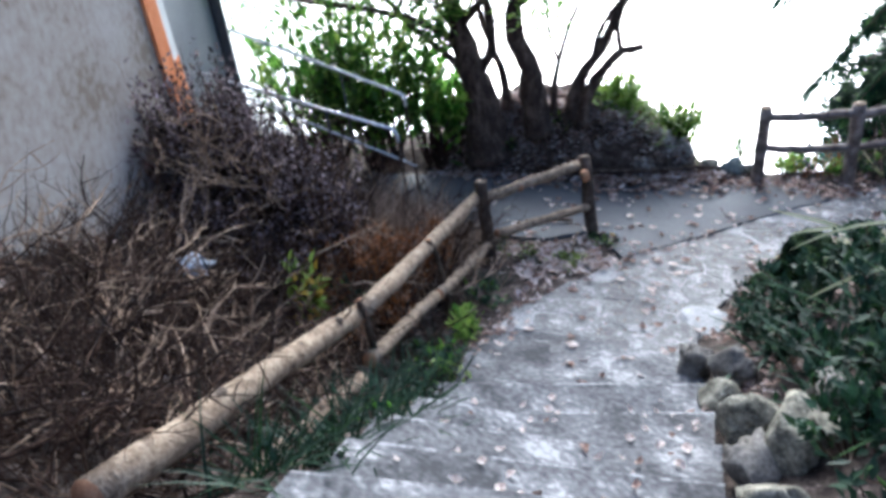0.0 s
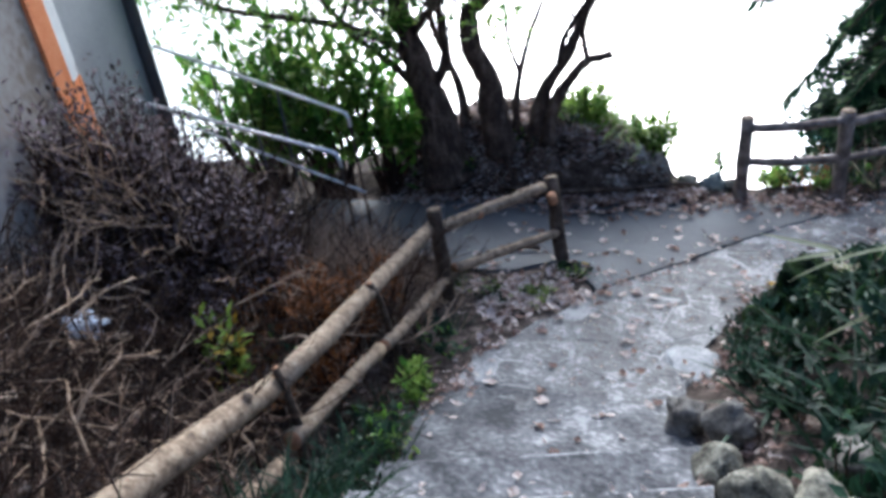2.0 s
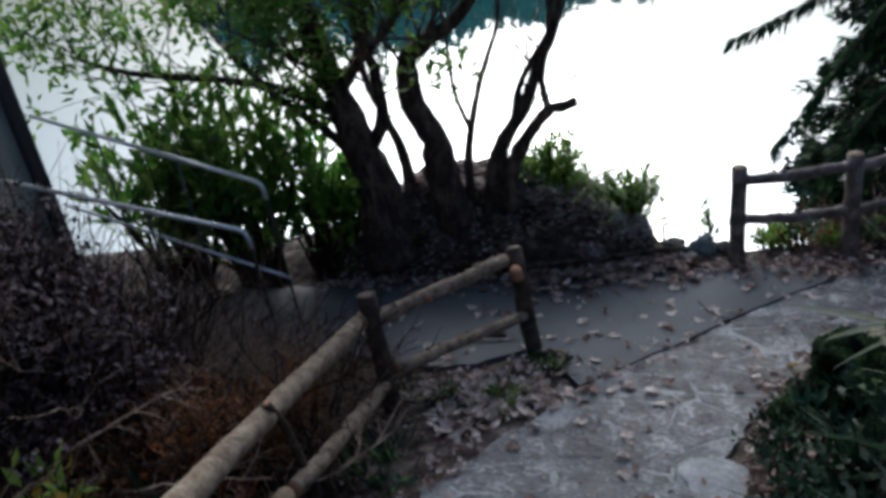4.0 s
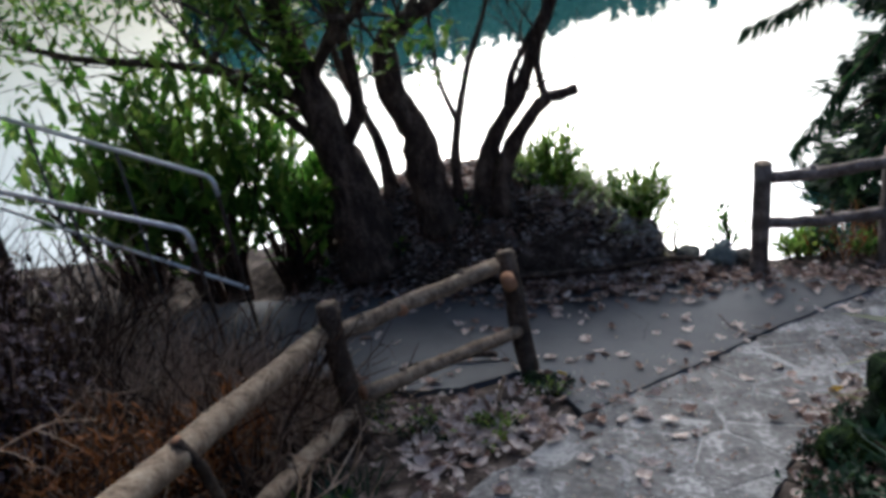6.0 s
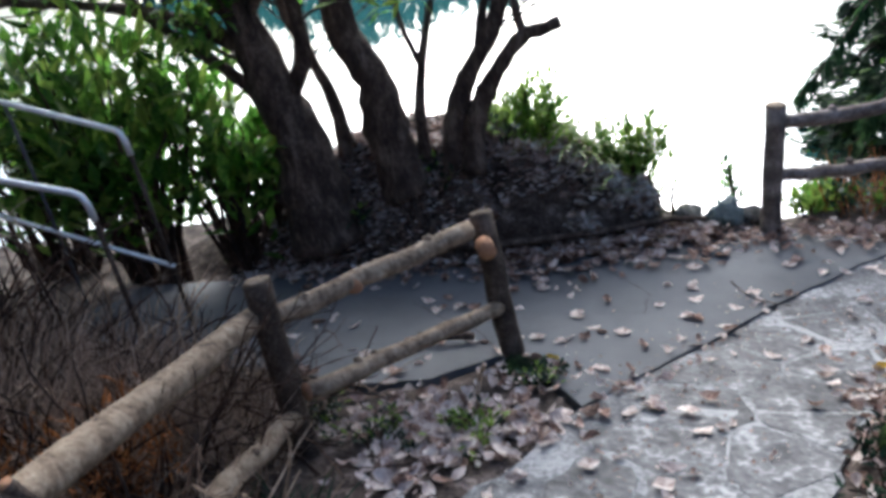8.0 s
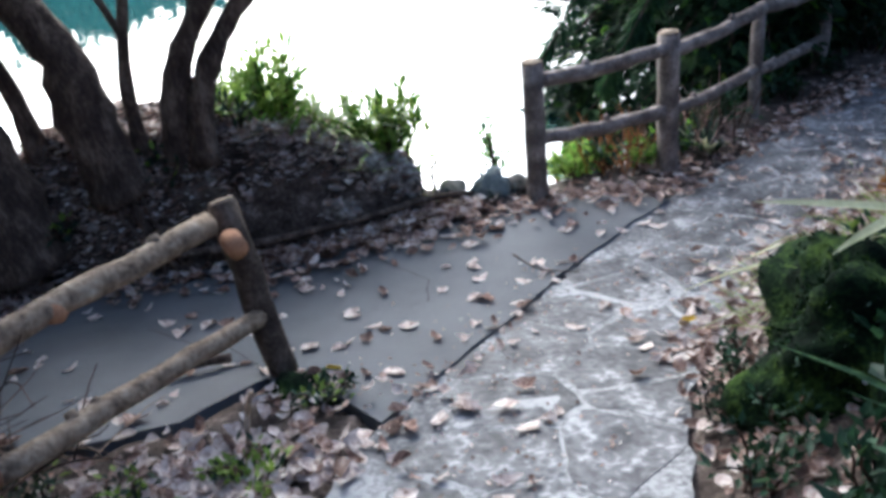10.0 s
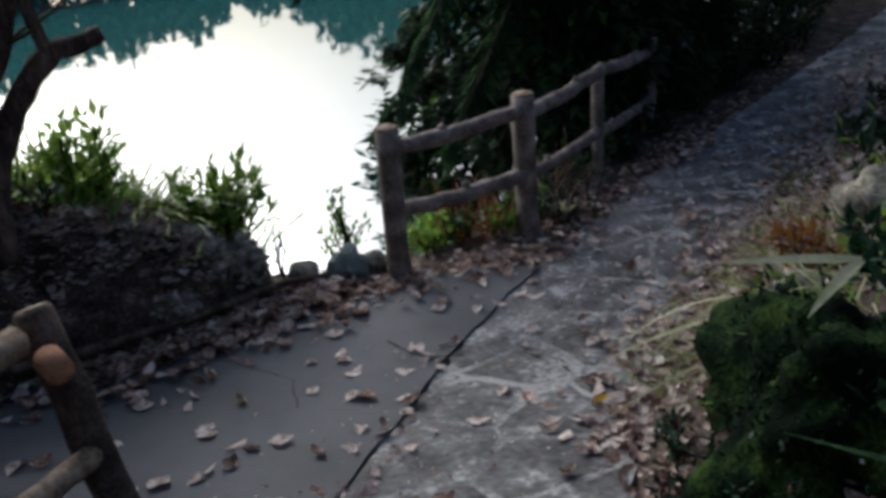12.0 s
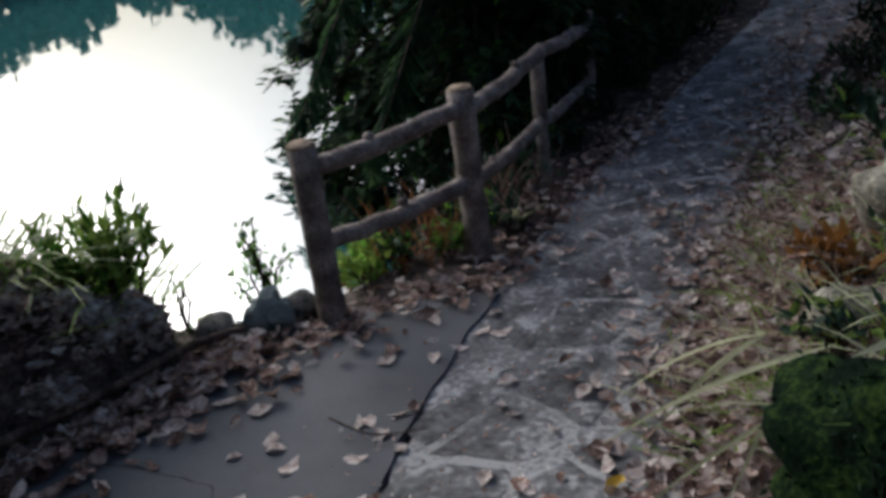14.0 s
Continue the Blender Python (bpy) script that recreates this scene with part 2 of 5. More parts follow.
# ---- the lie of the land ----
U = [-40, -4, -0.9, 0.9, 2.24, 3.64, 4.83, 5.95, 6.4, 7.05, 7.5, 8.2, 9.5, 10.6, 60]
G = [9, 5.2, 3.6, 2.42, 1.5, 0.95, 0.62, 0.40, 0.28, 0.13, 0.07, 0.0, -0.08, -0.13, -0.5]
WATER_Z = -0.9
LEFT_EDGE = [(-0.6, -40), (-0.35, -3), (-0.22, 2.3), (-0.3, 4.2), (-0.5, 5.3), (-0.9, 5.9), (-1.9, 6.2), (-6, 6.4), (-40, 6.6)]
RIGHT_EDGE = [(3, -40), (1.95, -3), (1.72, 2.3), (1.75, 3.4), (1.6, 4.1), (1.75, 5.0), (2.05, 5.8), (2.35, 6.15), (3.04, 6.8), (4.13, 7.6), (5.35, 8.33), (7.6, 9.5), (10.0, 10.65), (20, 15.6), (60, 36)]
SHORE = [(-60, 8.6), (-6, 9.0), (-2.2, 9.1), (-1.2, 9.5), (0.4, 9.6), (1.2, 9.2), (1.7, 8.85), (2.3, 8.7), (3.2, 8.95), (4.2, 9.6), (6.4, 11.0), (9, 12.6), (20, 19.6), (60, 45.5)]
ASPHALT = [(-2.6, 6.35), (-1.2, 6.3), (-0.36, 6.08), (-0.02, 6.16), (0.32, 6.48), (0.55, 6.28), (0.73, 6.0), (0.78, 5.9), (1.36, 6.59), (1.91, 7.2), (2.59, 7.78), (2.95, 8.02), (2.5, 8.28), (2.05, 8.4), (1.67, 8.6), (1.03, 8.42), (0.2, 8.2), (-1.3, 7.95), (-2.6, 7.7)]
STONE_PATH = [(-0.05, 2.6), (-0.14, 3.5), (0.0, 4.5), (0.36, 5.2), (0.78, 5.9), (1.36, 6.59), (1.91, 7.2), (2.59, 7.78), (3.28, 8.25), (4.18, 8.88), (6.3, 10.0), (7.8, 10.75), (9.6, 11.7), (16, 15.2), (16, 13.5), (10.0, 10.72), (7.57, 9.55), (5.3, 8.38), (4.13, 7.65), (3.04, 6.85), (2.35, 6.2), (2.0, 5.8), (1.65, 5.0), (1.5, 4.1), (1.68, 3.4), (1.68, 2.6)]


def side(line, x, y):
    """Signed distance to a polyline: positive on its left."""
    best = np.full(np.shape(x), 1e9)
    sign = np.ones(np.shape(x))
    for (ax, ay), (bx, by) in zip(line, line[1:]):
        dx, dy = bx - ax, by - ay
        t = np.clip(((x - ax) * dx + (y - ay) * dy) / (dx * dx + dy * dy), 0, 1)
        px, py = x - ax - t * dx, y - ay - t * dy
        d = np.hypot(px, py)
        s = np.sign(dx * (y - ay) - dy * (x - ax))
        near = d < best - 1e-9
        best = np.where(near, d, best)
        sign = np.where(near, s, sign)
    return best * sign


def ripple(x, y, f, seed):
    return (np.sin(f * x + seed) * np.cos(f * 1.13 * y + 2 * seed) + 0.6 * np.sin(f * 2.3 * x - f * 1.7 * y + seed * 3) + 0.4 * np.cos(f * 4.1 * y + f * 3.3 * x + seed)) / 2


def inside(poly, x, y):
    r = np.zeros(np.shape(x), bool)
    for (ax, ay), (bx, by) in zip(poly, poly[1:] + poly[:1]):
        if ay != by:
            r ^= ((ay > y) != (by > y)) & (x < (bx - ax) * (y - ay) / (by - ay) + ax)
    return r


def base(x, y):
    return np.interp(y + 0.3 * (np.clip(x, -3, 12) - 1), U, G)


def height(x, y):
    x, y = np.asarray(x, float), np.asarray(y, float)
    z = base(x, y)
    left = np.maximum(side(LEFT_EDGE, x, y), 0)
    right = np.maximum(-side(RIGHT_EDGE, x, y), 0)
    pond = np.maximum(side(SHORE, x, y), 0)
    lr = np.where(left > 0, left, 0)
    z = z - 0.5 * np.clip((5.0 - y) / 1.6, 0, 1) * np.clip(lr / 0.35, 0, 1) * np.clip(1.6 - lr * 0.5, 0, 1)
    z = z + 0.30 * np.minimum(lr, 2.5) * np.clip((6.9 - y) / 0.6, 0, 1) + 0.03 * ripple(x, y, 5, 1) * np.minimum(lr * 4, 1)
    rb = 0.62 * np.minimum(right, 1.2) + 0.35 * np.clip(right - 1.2, 0, 8)
    z = z + rb + 0.05 * ripple(x, y, 4.2, 2) * np.minimum(right * 3, 1)
    # the mound under the trees
    e = np.interp(x, [-6, -4, -2.6, -1.6, -0.95, 0.05, 0.6, 0.97, 1.2, 1.45], [0, 0.05, 0.1, 0.4, 0.9, 0.9, 0.74, 0.52, 0.33, 0])
    m = e * np.clip((y - np.interp(x, [-2, 0.5, 1.1, 1.6], [7.98, 8.14, 8.35, 8.6])) / np.interp(x, [-1.2, -0.3, 0.3], [0.36, 0.34, 0.24]), 0, 1) ** 0.8 * np.clip((9.9 - y) / 0.6, 0, 1)
    z = z + m * (1 + 0.08 * ripple(x, y, 6, 4)) + 0.03 * ripple(x, y, 9, 5) * np.minimum(m * 3, 1)
    drop = np.minimum(pond * 1.5, 2.6)
    far = np.clip((np.hypot(x - 0.8, y - 4.5) - 27.5 - 60 * np.clip((-x - 9) / 8, 0, 1)) * 0.8, 0, 1.37)
    z = np.where(pond > 0, np.maximum(z - drop, -2.2) + far, z)
    return z + 0.012 * ripple(x, y, 13, 7)


def spread(fine0, fine1, step, far):
    a = list(np.arange(fine0, fine1 + 1e-6, step))
    w, lo, hi = step, [fine0], [fine1]
    while hi[-1] - fine1 < far:
        w *= 1.35
        hi.append(hi[-1] + w)
        lo.append(lo[-1] - w)
    return np.array(lo[1:][::-1] + a + hi[1:])


xs, ys = spread(-4.5, 9.0, 0.07, 500), spread(-3.0, 11.5, 0.07, 500)
gx, gy = np.meshgrid(xs, ys)
gz = height(gx, gy)
land = gz.copy()


def hz(x, y):
    """The land's height at one place, from the sampled grid."""
    i = min(max(int(np.searchsorted(xs, x)) - 1, 0), len(xs) - 2)
    j = min(max(int(np.searchsorted(ys, y)) - 1, 0), len(ys) - 2)
    u, v = (x - xs[i]) / (xs[i + 1] - xs[i]), (y - ys[j]) / (ys[j + 1] - ys[j])
    return float((land[j, i] * (1 - u) + land[j, i + 1] * u) * (1 - v) + (land[j + 1, i] * (1 - u) + land[j + 1, i + 1] * u) * v)


# the ground lies a little under the paved surfaces
under = inside(ASPHALT, gx, gy) | inside(STONE_PATH, gx, gy)
gz = gz - 0.05 * under - 0.4 * ((gx > -0.02) & (gx < 1.62 + 0.03 * (3 - gy)) & (gy < 3.13 + 0.5 * (gx - 0.8)) & (gy > -3.4))
b = Build()
b.v = [tuple(p) for p in np.stack([gx.ravel(), gy.ravel(), gz.ravel()], 1).tolist()]
nx, ny = len(xs), len(ys)
b.f = [(j * nx + i, j * nx + i + 1, (j + 1) * nx + i + 1, (j + 1) * nx + i) for j in range(ny - 1) for i in range(nx - 1)]
b.m = [0] * len(b.f)
solo("ground", b, M_SOIL, "dark leafy soil slope falling to the pond", "ground", kind="structure")

b = Build()
b.face([(-400, -400, WATER_Z), (400, -400, WATER_Z), (400, 400, WATER_Z), (-400, 400, WATER_Z)])
solo("water", b, M_WATER, "still pond water mirroring the bright sky", "water", kind="structure")


# ---- paved surfaces ----
def clip_half(poly, nxy, c):
    """Keep the part of a polygon where n.p <= c."""
    out = []
    for p, q in zip(poly, poly[1:] + poly[:1]):
        a, d = nxy[0] * p[0] + nxy[1] * p[1] - c, nxy[0] * q[0] + nxy[1] * q[1] - c
        if a <= 0:
            out.append(p)
        if (a < 0 < d) or (d < 0 < a):
            k = a / (a - d)
            out.append((p[0] + k * (q[0] - p[0]), p[1] + k * (q[1] - p[1])))
    return out


def drape(poly, lift, thick, cell, jag=0.0):
    """A sheet laid over the land with the outline poly, with an edge of its own thickness."""
    rnd = random.Random(5)
    line = []
    for p, q in zip(poly, poly[1:] + poly[:1]):
        n = max(1, int(math.dist(p, q) / 0.12)) if jag else max(1, int(math.dist(p, q) / 0.3))
        for i in range(n):
            k = i / n
            line.append((p[0] + k * (q[0] - p[0]) + rnd.uniform(-jag, jag), p[1] + k * (q[1] - p[1]) + rnd.uniform(-jag, jag)))
    b = Build()
    x0, x1 = min(p[0] for p in line), max(p[0] for p in line)
    y0, y1 = min(p[1] for p in line), max(p[1] for p in line)
    x = x0
    while x < x1:
        strip = clip_half(clip_half(line, (-1, 0), -x), (1, 0), x + cell)
        y = y0
        while y < y1 and strip:
            c = clip_half(clip_half(strip, (0, -1), -y), (0, 1), y + cell)
            if len(c) > 2:
                b.face([(p[0], p[1], float(base(p[0], p[1])) + lift) for p in c])
            y += cell
        x += cell
    for p, q in zip(line, line[1:] + line[:1]):
        zp, zq = float(base(*p)) + lift, float(base(*q)) + lift
        b.face([(p[0], p[1], zp), (p[0], p[1], zp - thick), (q[0], q[1], zq - thick), (q[0], q[1], zq)])
    b.weld()
    return b, line


b, _ = drape(ASPHALT, 0.035, 0.10, 0.25, 0.012)
landing = solo("pavement_asphalt", b, M_ASPHALT, "grey asphalt landing strewn with dry leaves", "pavement", kind="structure", smooth=False)
M_CRACK = mat("dirt-filled crack", [(0.3, (0.015, 0.014, 0.013)), (0.7, (0.03, 0.028, 0.026))], 20, 0.95, 0.3, 60)
for k, line in enumerate((((-0.35, 7.35), (-0.1, 7.05), (0.1, 6.92), (0.3, 6.6)), ((0.9, 7.9), (1.2, 7.45), (1.15, 7.1)))):
    cr = random.Random(90 + k)
    b = Build()
    pts = []
    for p, q in zip(line, line[1:]):
        for i in range(8):
            pts.append((p[0] + (q[0] - p[0]) * i / 8 + cr.uniform(-0.012, 0.012), p[1] + (q[1] - p[1]) * i / 8 + cr.uniform(-0.012, 0.012)))
    for p, q in zip(pts, pts[1:]):
        w = cr.uniform(0.0015, 0.0035)
        d = math.dist(p, q)
        n_ = (-(q[1] - p[1]) / d * w, (q[0] - p[0]) / d * w)
        b.face([(x, y, float(base(x, y)) + 0.0385) for x, y in ((p[0] - n_[0], p[1] - n_[1]), (p[0] + n_[0], p[1] + n_[1]), (q[0] + n_[0], q[1] + n_[1]), (q[0] - n_[0], q[1] - n_[1]))])
    b.weld()
    part("crack", b, M_CRACK, landing)
b, _ = drape(clip_half(clip_half(STONE_PATH, (0, 1), 4.1), (0.5, -1), -2.77), 0.022, 0.10, 0.2)
solo("pavement_concrete", b, M_CONCRETE, "worn speckled concrete path below the steps", "pavement", kind="structure", smooth=False)
b, _ = drape(clip_half(STONE_PATH, (0, -1), -4.1), 0.018, 0.10, 0.15, 0.03)
pavement = solo("pavement_stone", b, M_MORTAR, "crazy paving path with pale mortar joints", "pavement", kind="structure", smooth=False)


# ---- fences ----
def log(b, a, c, r0, r1, rnd, knots=2, sag=0.0, cap_slot=1, sides=10):
    n = 9
    pts = bez(a, c, n, (0, 0, -sag), 0.008, rnd)
    b.tube(pts, [(r0 + (r1 - r0) * i / n) * rnd.uniform(0.93, 1.07) for i in range(n + 1)], sides, 0, True, cap_slot, 0.08, rnd)
    stubs = []
    for _ in range(knots):
        k = rnd.uniform(0.15, 0.85)
        p = Vector(a).lerp(Vector(c), k)
        q = rnd.uniform(0, 6.28)
        o = Vector((math.cos(q) * 0.5, math.sin(q) * 0.5, 0.8)).normalized()
        r = r0 + (r1 - r0) * k
        kb = Build()
        kb.tube([p + o * r * 0.5, p + o * r * 1.25], [r * 0.55, r * 0.42], 8, 0, True, cap_slot, 0.1, rnd)
        stubs.append(kb)
    return stubs


def post(b, a, c, r, rnd, sides=12):
    n = 7
    pts = bez(a, c, n, (0, 0, 0), 0.006, rnd)
    b.tube(pts, [r * rnd.uniform(0.94, 1.06) for i in range(n)] + [r * 0.97], sides, 0, True, 1, 0.07, rnd)
    top = Vector(c)
    d = (Vector(c) - Vector(a)).normalized()
    cap = Build()
    cap.tube([top - d * 0.002, top + d * 0.012], [r * 0.97, r * 0.8], sides, 0, True, 0, 0.05, rnd)
    return cap


rnd = random.Random(11)
A0, A1 = (-0.434, 5.41, 0.35), (-0.549, 5.636, 1.408)
B0, B1 = (0.435, 6.42, 0.05), (0.28, 6.79, 1.1)
near_fence = thing("log_fence", "rustic fence of peeled brown logs beside the stepped path", "fence", at=(-0.5, 4.0, 0.8))
for name, a, c, r in (("post", A0, A1, 0.066), ("post", B0, B1, 0.066)):
    b = Build()
    cap = post(b, a, c, r, rnd)
    part("sawn_top", cap, M_LOG, part(name, b, [M_POST, M_LOG], near_fence), "pale sawn post top")
RAILS = [((-0.60, 5.66, 1.22), (-0.57, 2.70, 2.09), 0.058, 0.066), ((-0.60, 2.85, 2.02), (-0.62, 0.45, 3.0), 0.062, 0.085),
         ((-0.60, 5.60, 1.20), (0.22, 6.68, 1.055), 0.052, 0.056), ((-0.48, 5.48, 0.78), (-0.48, 3.95, 1.32), 0.045, 0.047),
         ((-0.49, 3.88, 1.35), (-0.50, 2.6, 1.8), 0.046, 0.05), ((-0.5, 2.45, 1.78), (-0.5, 1.0, 2.4), 0.05, 0.055),
         ((-0.375, 5.455, 0.94), (0.345, 6.58, 0.61), 0.046, 0.044)]
for a, c, r0, r1 in RAILS:
    b = Build()
    stubs = log(b, a, c, r0, r1, rnd, 2)
    rail = part("rail", b, [M_LOG, M_CUT], near_fence)
    for kb in stubs:
        part("knot", kb, [M_LOG, M_POST], rail)
for (a, c) in (((-0.52, 4.2, 0.75), (-0.55, 4.05, 1.78)), ((-0.52, 2.62, 1.4), (-0.56, 2.72, 2.2)), ((-0.53, 1.75, 1.8), (-0.6, 1.6, 2.6))):
    b = Build()
    b.tube(bez(a, c, 6, (0.03, 0.04, 0), 0.012, rnd), [0.032, 0.03, 0.028, 0.027, 0.025, 0.024, 0.02], 7, 0, True, 1, 0.15, rnd)
    part("stake", b, [M_POST, M_CUT], near_fence, "thin crooked stake")
b = Build()
b.tube([(0.30, 6.62, 1.0), (0.335, 6.53, 0.985)], [0.05, 0.048], 12, 1, True, 1)
part("rail_end", b, [M_LOG, M_CUT], near_fence, "sawn orange log end")
b = Build()
b.tube([(-0.26, 6.05, 1.12), (-0.25, 5.985, 1.15)], [0.044, 0.036], 12, 1, True, 1)
part("branch_stub", b, [M_LOG, M_CUT], near_fence, "sawn branch stub on the rail")

far_fence = thing("rustic_fence", "grey-brown rustic log fence along the pond side of the path", "fence", at=(3.2, 8.6, 0))
FP = [((2.14, 8.41, -0.3), (2.155, 8.40, 0.967), 0.075), ((3.187, 8.575, -0.4), (3.169, 8.58, 0.955), 0.078), ((4.30, 9.38, -0.5), (4.30, 9.40, 0.78), 0.05), ((5.42, 10.2, -0.5), (5.43, 10.22, 0.73), 0.062),
      ((7.6, 11.75, -0.6), (7.6, 11.75, 0.45), 0.062), ((9.6, 13.1, -0.6), (9.6, 13.1, 0.4), 0.062)]
for a, c, r in FP:
    b = Build()
    cap = post(b, a, c, r, rnd)
    part("sawn_top", cap, M_LOG, part("post", b, [M_RFENCE, M_LOG], far_fence), "pale sawn post top")
FR = [((2.2, 8.41, 0.84), (3.13, 8.55, 0.86), 0.05), ((2.2, 8.41, 0.44), (3.13, 8.55, 0.42), 0.05), ((3.2, 8.57, 0.83), (4.3, 9.36, 0.79), 0.052), ((4.3, 9.36, 0.79), (5.4, 10.18, 0.62), 0.052),
      ((3.2, 8.57, 0.4), (4.25, 9.33, 0.3), 0.046), ((4.3, 9.36, 0.28), (5.4, 10.18, 0.17), 0.046), ((5.4, 10.2, 0.6), (7.6, 11.75, 0.28), 0.05), ((7.6, 11.75, 0.28), (9.6, 13.1, 0.2), 0.05)]
for a, c, r in FR:
    b = Build()
    stubs = log(b, a, c, r, r, rnd, 1, 0.02)
    rail = part("rail", b, [M_RFENCE, M_RFENCE], far_fence)
    for kb in stubs:
        part("knot", kb, [M_RFENCE, M_RFENCE], rail)


# ---- the building and its handrails ----
def slab(b, p0, p1, thick, z0, z1, slot=0):
    """An upright slab from p0 to p1 in plan; its thickness goes to the left of that line."""
    d = Vector((p1[0] - p0[0], p1[1] - p0[1], 0)).normalized()
    n = Vector((-d.y, d.x, 0)) * thick
    q = [Vector((p0[0], p0[1], 0)), Vector((p1[0], p1[1], 0)), Vector((p1[0], p1[1], 0)) + n, Vector((p0[0], p0[1], 0)) + n]
    lo, hi = [Vector((v.x, v.y, z0)) for v in q], [Vector((v.x, v.y, z1)) for v in q]
    b.face(lo[::-1], slot)
    b.face(hi, slot)
    for i in range(4):
        b.face([lo[i], lo[(i + 1) % 4], hi[(i + 1) % 4], hi[i]], slot)


house = thing("building", "stained rendered building with orange corner post and drainpipe", "building", at=(-3.4, 4, 0))
b = Build()
slab(b, (-1.72, -1.5), (-3.12, 4.95), 4.0, -0.5, 7.0)
part("wall", b, M_WALL, house, smooth=False)
b = Build()
slab(b, (-3.42, 5.08), (-4.05, 7.35), 3.5, -0.5, 7.0)
part("side_wall", b, M_WALL2, house, "pale grey panel wall", smooth=False)
b = Build()
slab(b, (-3.045, 4.76), (-3.105, 5.0), 0.1, 1.6, 7.0)
part("corner_post", b, M_ORANGE, house, "flaking orange corner post", smooth=False)
b = Build()
slab(b, (-3.112, 5.004), (-3.19, 5.2), 0.1, 2.85, 7.0)
part("trim", b, M_WHITE, house, "white painted trim", smooth=False)
b = Build()
slab(b, (-3.108, 5.004), (-3.185, 5.2), 0.1, 1.6, 2.847)
part("post_foot", b, M_ORANGE, house, "flaking orange post foot", smooth=False)
b = Build()
b.tube(bez((-3.93, 7.12, 0.2), (-3.93, 7.12, 7.0), 4), [0.07] * 5, 12)
part("drainpipe", b, M_PIPE, house, "dark grey drainpipe")
b = Build()
slab(b, (-1.5, -1.9), (-4.2, 7.7), 5.2, 7.0, 7.25)
part("roof", b, M_WALL2, house, smooth=False)


H1, H0 = Vector((-1.52, 6.068, 1.71)), Vector((-3.62, 6.02, 2.33))
K1, K0 = Vector((-1.664, 6.778, 1.78)), Vector((-3.9, 7.25, 2.35))
for e, s in ((H1, H0), (K1, K0)):
    r = thing("handrail", "galvanised steel tube handrail beside the side steps", "handrail", "handrails of the side steps", at=(e.x, e.y, hz(e.x, e.y)))
    d = (e - s).normalized()
    b = Build()
    b.tube([s, e - d * 0.06, e - d * 0.02 + Vector((0, 0, -0.012)), e + Vector((0.0, 0, -0.06)), e + Vector((0.004, 0, -0.14))], [0.018] * 5, 10)
    part("top_rail", b, M_STEEL, r)
    b = Build()
    b.tube([e + Vector((0.004, 0, -0.13)), Vector((e.x + 0.03, e.y, hz(e.x, e.y) - 0.1))], [0.014] * 2, 10)
    part("leg", b, M_POST, r, "rust-brown end leg")
    b = Build()
    if e is K1:
        off = Vector((0, 0, -0.86))
        b.tube([s + off, e + d * 0.04 + off], [0.015] * 2, 8)
        part("lower_rail", b, M_STEEL, r)
    for k in (0.3, 0.65):
        p = s.lerp(e, k)
        b = Build()
        b.tube([p, (p.x, p.y, hz(p.x, p.y) - 0.1)], [0.011] * 2, 8)
        part("upright", b, M_PIPE, r, "dull dark upright")


# ---- growing things: helpers ----
def blob(b, c, radii, sub, rough, seed, flat=None, slot=0, facets=0):
    """A rounded stone: a ball pushed in and out by noise."""
    bm = bmesh.new()
    bmesh.ops.create_icosphere(bm, subdivisions=sub, radius=1.0)
    off = Vector((seed * 7.3, seed * 3.1, seed * 1.7))
    n0 = len(b.v)
    rc = random.Random(seed)
    cuts = [(rvec(rc).normalized(), rc.uniform(0.62, 0.85)) for _ in range(facets)]
    for v in bm.verts:
        p = v.co.copy()
        k = 1 + rough * (noise.noise(p * 1.3 + off) + 0.5 * noise.noise(p * 3.1 + off) + 0.25 * noise.noise(p * 7 + off))
        p = p * k
        for nn, cc in cuts:
            o = p.dot(nn) - cc
            if o > 0:
                p -= nn * o * 0.85
        if flat is not None:
            p.z = min(p.z, flat + 0.1 * (p.z - flat))
        b.v.append((c[0] + p.x * radii[0], c[1] + p.y * radii[1], c[2] + p.z * radii[2]))
    for f in bm.faces:
        b.f.append(tuple(n0 + v.index for v in f.verts))
        b.m.append(slot)
    bm.free()


def rvec(r):
    while True:
        v = Vector((r.uniform(-1, 1), r.uniform(-1, 1), r.uniform(-1, 1)))
        if 0.05 < v.length < 1:
            return v


def limb(b, pts, r0, r1, sides=8, rnd=random, steps=3, flare=0.0):
    """A bent tapering limb through the given places."""
    pts = [Vector(p) for p in pts]
    out = []
    for i in range(len(pts) - 1):
        p0, p1, p2, p3 = pts[max(i - 1, 0)], pts[i], pts[i + 1], pts[min(i + 2, len(pts) - 1)]
        for k in range(steps):
            t = k / steps
            out.append(0.5 * ((2 * p1) + (p2 - p0) * t + (2 * p0 - 5 * p1 + 4 * p2 - p3) * t * t + (3 * p1 - p0 - 3 * p2 + p3) * t ** 3))
    out.append(pts[-1])
    n = len(out) - 1
    b.tube(out, [(r0 + (r1 - r0) * i / n) * rnd.uniform(0.9, 1.1) * (1 + flare * math.exp(-5 * i / n)) for i in range(n + 1)], sides, 0, True, None, 0.2, rnd)
    return out


